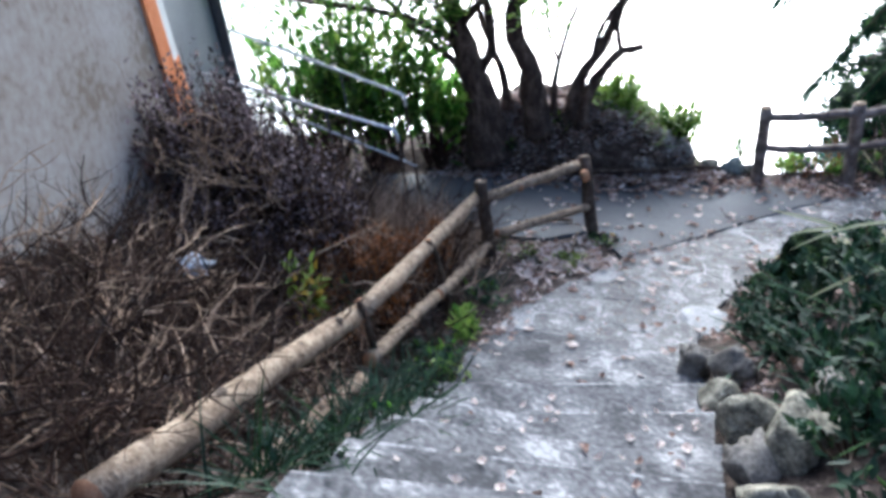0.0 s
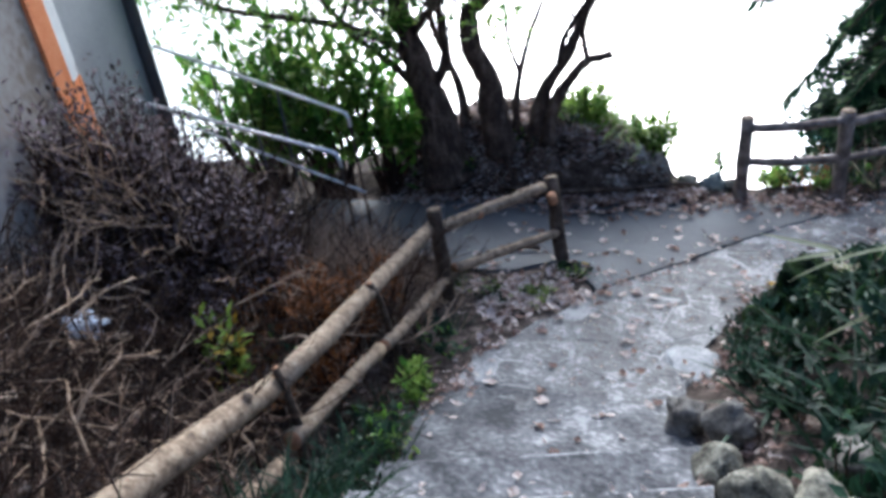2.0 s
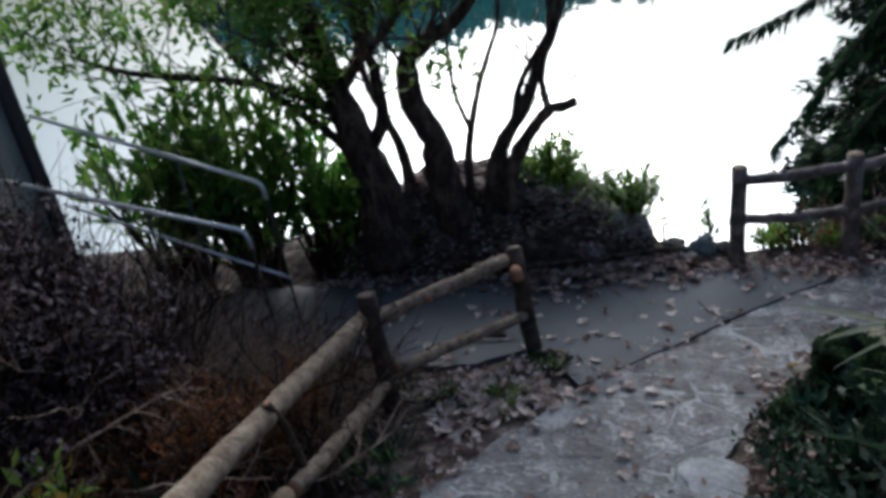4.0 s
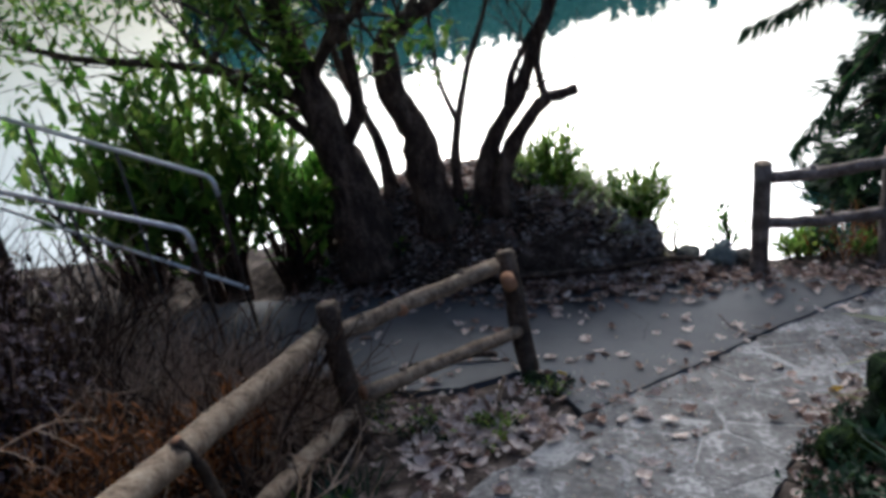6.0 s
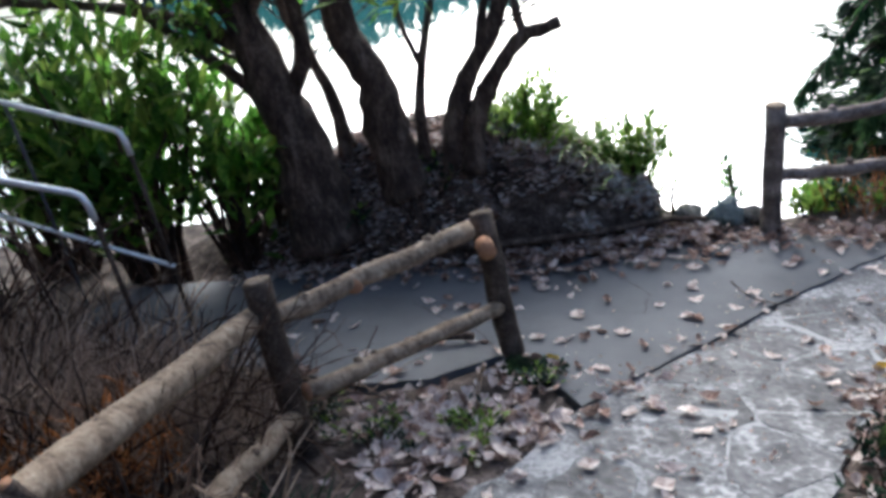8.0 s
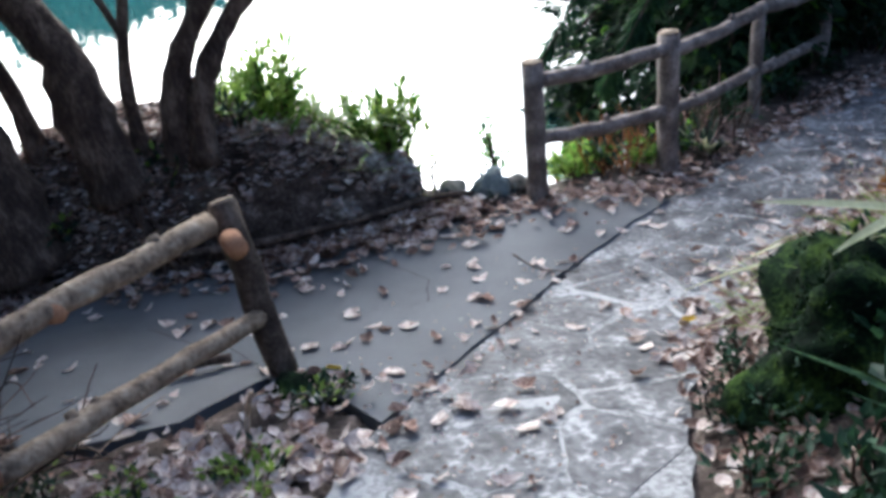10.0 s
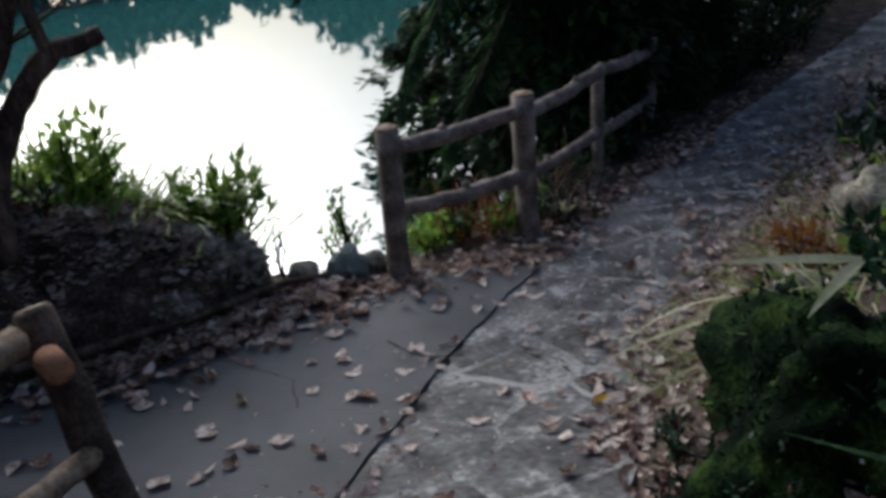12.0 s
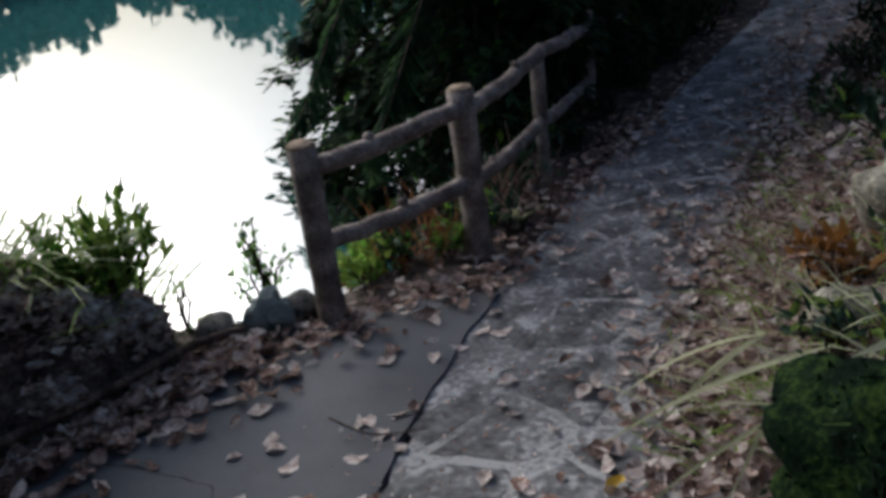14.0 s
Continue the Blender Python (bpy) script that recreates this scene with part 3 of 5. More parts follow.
def sprays(b, p, d, length, r, rnd, level=0):
    """Thin forked twigs from p."""
    d = Vector(d).normalized()
    q, pts = Vector(p), [Vector(p)]
    for _ in range(4):
        d = (d + 0.35 * rvec(rnd) + Vector((0, 0, 0.06))).normalized()
        q = q + d * length / 4
        pts.append(q.copy())
    b.tube(pts, [r, r * 0.85, r * 0.7, r * 0.55, r * 0.35], 5 if r > 0.008 else 4, 0, False)
    ends = [pts[-1]]
    if level > 0:
        for k in (2, 3, 4):
            ends += sprays(b, pts[k], d + 0.9 * rvec(rnd), length * 0.6, r * 0.55, rnd, level - 1)
    return ends


FAR_WALK = [(3.2, 7.55), (4.15, 8.27), (5.8, 9.2), (7.7, 10.15), (9.8, 11.2), (16, 14.35)]


def off_walk(x, y):
    """Distance in plan to the middle of the far path."""
    best = 9.0
    for (ax, ay), (bx, by) in zip(FAR_WALK, FAR_WALK[1:]):
        dx, dy = bx - ax, by - ay
        t = min(1, max(0, ((x - ax) * dx + (y - ay) * dy) / (dx * dx + dy * dy)))
        best = min(best, math.hypot(x - ax - t * dx, y - ay - t * dy))
    return best


def shrub(name, label, c, rx, ry, h, leaves, size, mats, seed, category="shrub", group="", z0=None, stems=9, ratio=0.36, droop=0.0, low=2):
    """Stems fanning from the ground with leaves in whorls near their tips."""
    r = random.Random(seed)
    z = hz(c[0], c[1]) if z0 is None else z0
    ob = thing(name, label, category, group, at=(c[0], c[1], z))
    bs, bl = Build(), Build()
    tips = []
    for i in range(stems):
        a, k = r.uniform(0, 6.28), math.sqrt(r.random())
        top = Vector((c[0] + rx * k * math.cos(a), c[1] + ry * k * math.sin(a), z + h * r.uniform(0.55, 1.0) * (1 - 0.35 * k * k)))
        foot = Vector((c[0] + rx * 0.3 * k * math.cos(a), c[1] + ry * 0.3 * k * math.sin(a), z - 0.05))
        pts = bez(foot, top, 6, (r.uniform(-0.05, 0.05), r.uniform(-0.05, 0.05), 0.05), 0.03 * h, r)
        bs.tube(pts, [0.004 + 0.012 * h * (1 - j / 6) for j in range(7)], 5, 0, False)
        for j in range(low, 7):
            tips.append((pts[j], (pts[j] - pts[j - 1]).normalized()))
    for i in range(leaves):
        p, d = r.choice(tips)
        v = rvec(r)
        q = Vector((p.x + v.x * rx * 0.28, p.y + v.y * ry * 0.28, p.z + v.z * h * 0.16))
        if c[0] > 4 and off_walk(q.x, q.y) < 0.78:
            continue
        if q.z < hz(q.x, q.y) + 0.02:
            q.z = hz(q.x, q.y) + 0.02 + 0.1 * r.random()
        dd = (d * 0.5 + rvec(r) + Vector((0, 0, 0.25 - droop)))
        bl.leaf(q, dd, Vector((0, 0, 1)) + 0.5 * rvec(r), size * r.uniform(0.6, 1.25), size * ratio * r.uniform(0.8, 1.2), 1 if len(mats) > 1 and r.random() < 0.24 else 0, 0.3, r.uniform(-0.1, 0.15))
    tagged(part("branchwork", bs, M_TWIG, ob), kind="stuff")
    part("foliage", bl, mats, ob)
    return ob


def tuft(name, label, c, n, length, width, mats, seed, spread_=0.12, lean=0.6, category="grass", group="", z0=None, curve=0.35):
    """Arching blades from one root."""
    r = random.Random(seed)
    z = hz(c[0], c[1]) if z0 is None else z0
    b = Build()
    for i in range(n):
        a = r.uniform(0, 6.28)
        foot = Vector((c[0] + r.gauss(0, spread_), c[1] + r.gauss(0, spread_), 0))
        foot.z = (hz(foot.x, foot.y) if z0 is None else z) - 0.02
        d = Vector((math.cos(a) * lean, math.sin(a) * lean, 1)).normalized()
        l, w = length * r.uniform(0.5, 1.15), width * r.uniform(0.7, 1.2)
        s = d.cross(Vector((0, 0, 1))).normalized() * w * 0.5
        pts = [foot + d * l * k + Vector((math.cos(a), math.sin(a), -0.6)) * (curve * l * k * k) for k in (0, 0.35, 0.7, 1)]
        slot = 1 if len(mats) > 1 and r.random() < 0.25 else 0
        for k, (w0, w1) in enumerate(((0.7, 1.0), (1.0, 0.7), (0.7, 0.06))):
            b.face([pts[k] - s * w0, pts[k] + s * w0, pts[k + 1] + s * w1, pts[k + 1] - s * w1], slot)
    return solo(name, b, mats, label, category, group, kind="stuff" if category == "grass" else "")


# ---- steps of the upper path ----
flight = thing("stair_flight", "worn concrete steps leading down to the landing", "stairs", kind="structure", at=(0.8, 1.0, 2.0))
STEP_Y, STEP_D, STEP_SKEW = 3.22, 0.47, 0.5


def step_top(k):
    """Height of the k-th tread, counted upwards from the landing."""
    return float(base(0.8, STEP_Y - STEP_D * k - 0.2)) + 0.03


y = STEP_Y
k = 0
while y > -3.2:
    r = random.Random(100 + k)
    y0 = y - STEP_D
    x0, x1 = -0.08 - 0.08 * (y < 1) + r.uniform(-0.03, 0.03), 1.68 + 0.03 * (3 - y) + r.uniform(-0.03, 0.03)
    top = step_top(k)
    rise = 0.5 * (step_top(k + 1) - top)
    b = Build()
    n = 14
    rows_ = []
    for (yy, zz) in ((y + 0.01, top - 0.3), (y + 0.008, top - 0.03), (y - 0.012, top - 0.004), (y - 0.034, top), (y0 - 0.05, top + rise), (y0 - 0.05, top - 0.3)):
        row = []
        for i in range(n + 1):
            x = x0 + (x1 - x0) * i / n
            tilt = STEP_SKEW * (x - 0.8)
            lean = float(base(x, y - 0.2 + tilt)) - float(base(0.8, y - 0.2))
            row.append(len(b.v))
            b.v.append((x, yy + tilt + 0.012 * noise.noise((x * 3, yy * 3, k)), zz + lean + 0.006 * noise.noise((x * 4, yy * 4, 9 + k))))
        rows_.append(row)
    for q, (ra, rb) in enumerate(zip(rows_, rows_[1:])):
        for i in range(n):
            b.f.append((ra[i], rb[i], rb[i + 1], ra[i + 1]))
            b.m.append(1 if q == 2 else 0)
    for e in (0, n):
        b.f.append(tuple(row[e] for row in (rows_ if e else rows_[::-1])))
        b.m.append(0)
    part("step", b, [M_CONCRETE, M_NOSING], flight, smooth=False)
    y -= STEP_D
    k += 1

# ---- stones ----
def rock(name, label, c, radii, seed, m, sub=4, rough=0.28, sink=0.3, group="", z0=None):
    b = Build()
    z = hz(c[0], c[1]) if z0 is None else z0
    blob(b, (c[0], c[1], z + radii[2] * (1 - sink)), radii, sub, rough, seed, facets=9)
    return solo(name, b, m, label, "rock", group)


ROCKS = [((1.55, 3.94), (0.15, 0.16, 0.15), M_ROCK, "dark grey edging rock beside the path"), ((1.78, 3.74), (0.17, 0.15, 0.19), M_ROCK, "dark grey edging rock beside the path"),
         ((1.72, 3.37), (0.17, 0.16, 0.17), M_PALEROCK, "pale rounded edging rock beside the path"), ((1.88, 2.94), (0.2, 0.2, 0.2), M_PALEROCK, "yellowish lichened edging rock beside the path"),
         ((2.08, 2.54), (0.2, 0.22, 0.2), M_PALEROCK, "yellowish lichened edging rock beside the path"), ((1.86, 2.37), (0.16, 0.18, 0.14), M_ROCK, "dark grey edging rock beside the path"),
         ((2.35, 3.12), (0.2, 0.2, 0.16), M_ROCK, "dark grey edging rock beside the path"), ((1.95, 1.82), (0.22, 0.22, 0.2), M_PALEROCK, "pale rounded edging rock beside the path")]
for i, (c, rr, m, lab) in enumerate(ROCKS):
    rock("edging_rock", lab, c, rr, 3 + i, m, 4, 0.6, 0.35, "edging rocks of the path")
rock("lichen_rock", "grey-green lichened rock at the water's edge", (1.86, 8.56), (0.17, 0.13, 0.14), 21, mat("grey lichen", [(0.3, (0.08, 0.1, 0.1)), (0.5, (0.16, 0.19, 0.19)), (0.7, (0.26, 0.3, 0.29))], 14, 1.0, 1.0, 70), 4, 0.5, 0.2)
for i, (x, y, rx, h, n) in enumerate(((1.82, 8.56, 0.15, 0.16, 260), (2.02, 8.58, 0.13, 0.13, 200), (1.6, 8.62, 0.1, 0.1, 120))):
    shrub("grey_shrub", "low dusty grey-green shrub on the shore rocks", (x, y), rx, rx * 0.8, h, n, 0.035, [bpy.data.materials["grey lichen"], M_FERN], 30 + i, group="grey shrubs", stems=14, ratio=0.5)
rock("shore_rock", "small grey rock half buried at the shore", (1.6, 8.68), (0.13, 0.1, 0.1), 22, M_ROCK, 3, 0.35, 0.3)
rock("shore_rock", "small grey rock half buried at the shore", (2.02, 8.62), (0.12, 0.1, 0.1), 29, M_ROCK, 3, 0.35, 0.3)
rock("bank_rock", "pale rock jutting from the leafy bank", (3.98, 6.48), (0.3, 0.24, 0.2), 23, M_PALEROCK, 4, 0.5, 0.45)
rock("bank_rock", "pale rock jutting from the leafy bank", (3.3, 6.3), (0.16, 0.14, 0.1), 24, M_PALEROCK, 3, 0.3, 0.35)
b = Build()
blob(b, (1.6, 4.76, float(base(1.6, 4.76)) + 0.026), (0.2, 0.24, 0.012), 4, 0.3, 25, facets=0)
solo("flat_stone", b, mat("smooth pale stone", [(0.38, (0.14, 0.147, 0.158)), (0.5, (0.23, 0.24, 0.256)), (0.62, (0.36, 0.372, 0.39))], 6, 0.5, 0.4, 30), "flat pale stone set in the path's edge", "stone")
# the rock face of the mound
for i, (c, rr) in enumerate((((-0.05, 8.55), (0.45, 0.26, 0.44)), ((0.45, 8.53), (0.42, 0.24, 0.38)), ((0.92, 8.62), (0.34, 0.22, 0.28)), ((1.2, 8.66), (0.22, 0.16, 0.2)), ((0.66, 8.42), (0.24, 0.16, 0.2)), ((0.2, 8.38), (0.24, 0.16, 0.2)), ((-0.55, 8.42), (0.16, 0.12, 0.16)))):
    mound_rock = rock("mound_rock", "rough grey rock face of the leafy mound", c, rr, 40 + i, M_MOUND, 5, 0.6, 0.0, "rocks of the mound", z0=0.02)

MOUND_TOPS = []
for ob in [o for o in bpy.data.objects if o.name.startswith("mound_rock")]:
    MOUND_TOPS += [tuple(ob.matrix_basis @ v.co) for v in ob.data.vertices if v.normal.z > -0.15]
# mossy clump round the foot of the fence post
b = Build()
blob(b, (0.5, 6.3, float(base(0.5, 6.3)) + 0.0), (0.2, 0.17, 0.075), 4, 0.5, 33)
solo("moss_clump", b, M_MOSS, "low mossy clump round the foot of the log post", "moss")
# mossy boulder
b = Build()
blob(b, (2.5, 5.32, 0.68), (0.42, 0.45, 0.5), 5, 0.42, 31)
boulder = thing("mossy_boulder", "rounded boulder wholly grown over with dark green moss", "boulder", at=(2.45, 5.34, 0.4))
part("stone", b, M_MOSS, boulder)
bl = Build()
r = random.Random(32)
for i in range(4200):
    v = Vector(b.v[r.randrange(len(b.v))])
    if v.z < 0.3:
        continue
    nrm = Vector(((v.x - 2.5) / 0.2, (v.y - 5.32) / 0.22, (v.z - 0.64) / 0.22)).normalized()
    s = r.uniform(0.014, 0.036)
    bl.leaf(v + rvec(r) * 0.015 - nrm * 0.008, nrm * 0.7 + rvec(r) * 0.9, nrm, s, s * 0.5, 1 if r.random() < 0.12 else 0, 0.2, 0.1)
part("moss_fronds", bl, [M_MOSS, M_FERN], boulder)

# ---- dry brush between the fence and the wall ----
def wall_x(y):
    return -1.72 - 0.217 * (y + 1.5)


r = random.Random(51)
b = Build()
for i in range(6500):
    y = r.uniform(0.0, 6.15)
    k = r.random()
    x = wall_x(min(y, 5)) + 0.12 + k * (-0.62 - wall_x(min(y, 5)))
    if y > 5.2 and x < -3.0 and r.random() < 0.5:
        continue
    big = max(0.0, 1 - math.hypot((x + 2.6) / 1.15, (y - 4.9) / 1.0))
    edge = min(1, max(0.25, (-0.6 - x) / 0.9))
    length = (0.22 + 0.45 * r.random()) * edge + 0.9 * big * r.uniform(0.5, 1.1)
    z = hz(x, y) - 0.02
    lift = r.uniform(0, 0.35) * edge if big == 0 else r.uniform(0, 1.3) * (0.3 + big)
    d = Vector((r.uniform(-1, 1), r.uniform(-1, 1), r.uniform(0.1, 1.3) + 1.1 * (big > 0)))
    q = Vector((x, y, z + lift * 0.6))
    pts = [q.copy()]
    d.normalize()
    for s in range(4):
        d = (d + 0.4 * rvec(r) - Vector((0, 0, 0.05))).normalized()
        q = q + d * length / 4
        q.z = max(q.z, hz(q.x, q.y) + 0.01)
        pts.append(q.copy())
    rad = r.uniform(0.002, 0.0055) + (0.005 if r.random() < 0.05 else 0)
    b.tube(pts, [rad, rad * 0.9, rad * 0.75, rad * 0.6, rad * 0.3], 3, 1 if r.random() < 0.07 else 0, False)
for i in range(760):
    y = r.uniform(0.4, 5.9)
    x = wall_x(min(y, 5)) + 0.2 + r.random() * (-0.75 - wall_x(min(y, 5)))
    big = max(0.0, 1 - math.hypot((x + 2.4) / 1.2, (y - 4.9) / 1.1))
    z = hz(x, y) + r.uniform(0.02, 0.3 + 0.5 * big)
    d = Vector((r.uniform(-1, 1), r.uniform(-1, 1), r.uniform(-0.1, 0.9) + big)).normalized()
    q, pts = Vector((x, y, z)), []
    L = r.uniform(0.4, 0.95)
    for s in range(7):
        pts.append(q.copy())
        d = (d + 0.5 * rvec(r) - Vector((0, 0, 0.05))).normalized()
        q = q + d * L / 6
        q.z = max(q.z, hz(q.x, q.y) + 0.02)
    rad = r.uniform(0.0045, 0.0105)
    slot = 1 if r.random() < 0.2 else 0
    b.tube(pts, [rad * (1 - 0.11 * j) for j in range(7)], 5, slot, False)
    n0 = len(b.m)
    for j in (2, 3, 4, 5):
        sprays(b, pts[j], d + 1.2 * rvec(r), L * r.uniform(0.3, 0.55), rad * 0.55, r, 0)
    for j in range(n0, len(b.m)):
        b.m[j] = slot
solo("dry_brush", b, [M_TWIG, M_PALETWIG], "tangled leafless brown brush below the wall", "brush", kind="stuff")

# bleached branches lying on the brush
r = random.Random(57)
for i in range(46):
    y = r.uniform(1.2, 5.3)
    x = r.uniform(wall_x(y) + 0.3, -0.95)
    z = hz(x, y) + r.uniform(0.25, 0.5)
    a = r.uniform(0, 6.28)
    L = r.uniform(0.35, 0.85)
    d = Vector((math.cos(a), math.sin(a), r.uniform(-0.2, 0.35)))
    b = Build()
    pts = bez((x, y, z), Vector((x, y, z)) + d * L, 6, (r.uniform(-0.1, 0.1), 0, r.uniform(0, 0.12)), 0.025, r)
    rad = r.uniform(0.006, 0.015)
    b.tube(pts, [rad * (1 - 0.1 * j) for j in range(7)], 6, 0, True, None, 0.2, r)
    for j in (2, 3, 4, 5):
        sprays(b, pts[j], d + 1.1 * rvec(r), L * 0.4, rad * 0.55, r, 0)
    solo("dead_branch", b, M_PALETWIG, "bleached forked dead branch lying on the brush", "branch", "dead branches on the brush")

# fine tan grass at the end of the brush
for i, (x, y, n, L) in enumerate(((-0.95, 5.0, 170, 0.6), (-1.25, 5.35, 190, 0.6), (-0.85, 5.45, 150, 0.55), (-1.5, 5.6, 190, 0.6), (-1.2, 5.75, 170, 0.5), (-1.85, 5.7, 170, 0.55), (-0.95, 5.8, 150, 0.4), (-1.3, 4.7, 150, 0.7), (-1.7, 5.2, 170, 0.7), (-2.1, 5.5, 150, 0.6), (-1.0, 5.25, 170, 0.6), (-1.45, 5.0, 170, 0.7), (-1.1, 5.55, 170, 0.5), (-1.6, 5.85, 150, 0.45), (-0.8, 4.7, 120, 0.5))):
    tuft("dry_grass", "tan dry grass stalks beside the log fence", (x, y), n, L, 0.008, [M_TAN, M_PALETWIG], 330 + i, 0.19, 0.55, group="dry grass by the log fence", curve=0.25)

# thin canes in front of the handrail
r = random.Random(59)
for i in range(9):
    x, y = r.uniform(-2.6, -1.25), r.uniform(5.55, 6.0)
    b = Build()
    z = hz(x, y)
    limb(b, [(x, y, z - 0.05), (x + r.uniform(-0.1, 0.05), y + 0.03, z + 0.45), (x + r.uniform(-0.25, 0.05), y + 0.05, z + r.uniform(0.7, 1.1))], 0.011, 0.005, 5, r)
    solo("cane", b, M_TWIG, "thin upright leafless cane before the handrail", "cane", "canes before the handrail")

# rusty dead ferns and small plants under the fence
for i, (x, y, rx, h, n) in enumerate(((-1.12, 4.1, 0.28, 1.85 - hz(-1.12, 4.1), 620), (-0.95, 4.35, 0.25, 1.6 - hz(-0.95, 4.35), 520), (-0.85, 4.75, 0.28, 1.5 - hz(-0.85, 4.75), 400), (-1.2, 3.6, 0.3, 0.5, 260), (-1.5, 4.0, 0.3, 0.6, 420), (-1.35, 4.55, 0.3, 0.55, 380), (-1.8, 4.45, 0.3, 0.6, 340), (-0.9, 3.85, 0.22, 0.5, 320))):
    shrub("dead_fern", "rust-brown withered fern among the brush", (x, y), rx, rx, h, int(n * 1.5), 0.08, [M_RUST, M_TAN], 60 + i, "fern", "withered ferns", stems=12, ratio=0.16)
for i, (x, y, n, L) in enumerate(((-0.3, 2.35, 80, 0.42), (-0.35, 2.85, 80, 0.4), (-0.28, 3.2, 40, 0.25), (-0.42, 1.9, 80, 0.45), (-0.3, 3.75, 40, 0.2), (-0.35, 4.9, 40, 0.2), (-0.5, 3.5, 40, 0.3), (-0.2, 1.5, 80, 0.42), (-0.15, 2.1, 80, 0.38), (-0.2, 2.6, 70, 0.36), (-0.3, 1.0, 80, 0.45))):
    tuft("grass_tuft", "dark green grass tuft under the log rail", (x, y), n, L, 0.014, [M_FERN, M_CONIFER], 70 + i, 0.11, 0.7, group="grass tufts under the rail")
for i, (x, y, rx, h, n, s, ms) in enumerate(((-0.2, 3.72, 0.2, 0.26, 210, 0.075, [M_LIME, M_LEAF]), (-0.28, 4.5, 0.2, 0.2, 150, 0.07, [M_FERN, M_LEAF]), (-0.3, 3.15, 0.2, 0.26, 170, 0.08, [M_FERN, M_LEAF]),
                                            (-1.4, 3.5, 0.12, 2.1 - hz(-1.4, 3.5), 150, 0.11, [M_LIME, M_YELLOW]), (-1.15, 3.75, 0.14, 1.72 - hz(-1.15, 3.75), 60, 0.12, [M_FERN, M_LEAF]), (-0.15, 5.55, 0.2, 0.12, 120, 0.05, [M_FERN, M_LIME]), (0.35, 5.62, 0.22, 0.1, 130, 0.05, [M_LIME, M_FERN]), (0.55, 6.15, 0.15, 0.12, 120, 0.045, [M_FERN, M_LIME]), (-0.45, 5.75, 0.22, 0.14, 130, 0.055, [M_FERN, M_LIME]), (-0.2, 2.85, 0.16, 0.2, 130, 0.06, [M_FERN, M_LEAF]), (-0.1, 1.25, 0.16, 0.2, 90, 0.06, [M_FERN, M_CONIFER]), (-0.1, 1.75, 0.14, 0.18, 90, 0.06, [M_FERN, M_LEAF]), (-0.08, 2.4, 0.13, 0.18, 90, 0.055, [M_FERN, M_CONIFER]), (-0.1, 2.95, 0.13, 0.16, 100, 0.05, [M_FERN, M_LIME]))):
    shrub("ground_plant", "low leafy green plant at the foot of the fence", (x, y), rx, rx, h, n, s, ms, 80 + i, "plant", "plants along the fence", stems=9, ratio=0.42)

for i, (x, y, rx, ry, top, n) in enumerate(((-2.6, 4.5, 0.45, 0.5, 3.12, 2700), (-2.1, 4.4, 0.5, 0.5, 2.92, 2700), (-1.65, 4.35, 0.4, 0.45, 2.4, 1100), (-2.85, 4.3, 0.35, 0.5, 3.05, 1700), (-2.35, 5.05, 0.45, 0.4, 2.15, 1100), (-2.45, 3.7, 0.45, 0.5, 2.35, 1100), (-1.85, 3.8, 0.4, 0.4, 2.0, 800))):
    shrub("bramble", "dark withered bramble heaped against the wall", (x, y), rx, ry, top - hz(x, y), int(n * 1.5), 0.06, [M_BRAMBLE, M_TWIG], 260 + i, "bramble", "brambles by the wall", stems=46, ratio=0.5, droop=0.2)

r = random.Random(281)
for i in range(44):
    x, y = r.uniform(-2.75, -1.5), r.uniform(3.75, 4.5)
    top = 2.1 + 0.75 * min(1, (-1.5 - x) / 0.8) - 0.5 * max(0, 4.1 - y)
    z = top - r.uniform(0.1, 0.75)
    b = Build()
    d = Vector((r.uniform(-0.7, 0.7), -0.5 + r.uniform(-0.4, 0.2), r.uniform(0.1, 0.9)))
    sprays(b, (x, y, z), d, r.uniform(0.3, 0.6), r.uniform(0.005, 0.008), r, 1)
    solo("bramble_twig", b, M_PALETWIG, "silvery bare twig standing out of the brambles", "twig", "bare twigs of the brambles")

# plastic scrap in the brush
b = Build()
blob(b, (-2.05, 3.1, hz(-2.05, 3.1) + 0.33), (0.13, 0.1, 0.05), 3, 0.7, 66)
solo("plastic_bag", b, M_PLASTIC, "crumpled pale blue plastic bag caught in brush", "plastic bag")

for i, (x, y, a) in enumerate(((2.3, 5.12, 0.4), (2.42, 5.06, 1.5))):
    b = Build()
    blob(b, (x, y, hz(x, y) + 0.1), (0.05, 0.018, 0.03), 3, 0.7, 68 + i)
    solo("plastic_wrapper", b, M_PLASTIC, "crumpled pale blue wrapper lying under the boulder", "litter", "wrappers under the boulder")
b = Build()
zc = float(base(3.45, 7.16)) + 0.026
b.tube([(3.45, 7.16, zc), (3.45, 7.16, zc + 0.01), (3.45, 7.16, zc + 0.012)], [0.018, 0.018, 0.015], 14)
solo("bottle_cap", b, M_WHITE, "small white bottle cap lying on the path", "bottle cap")

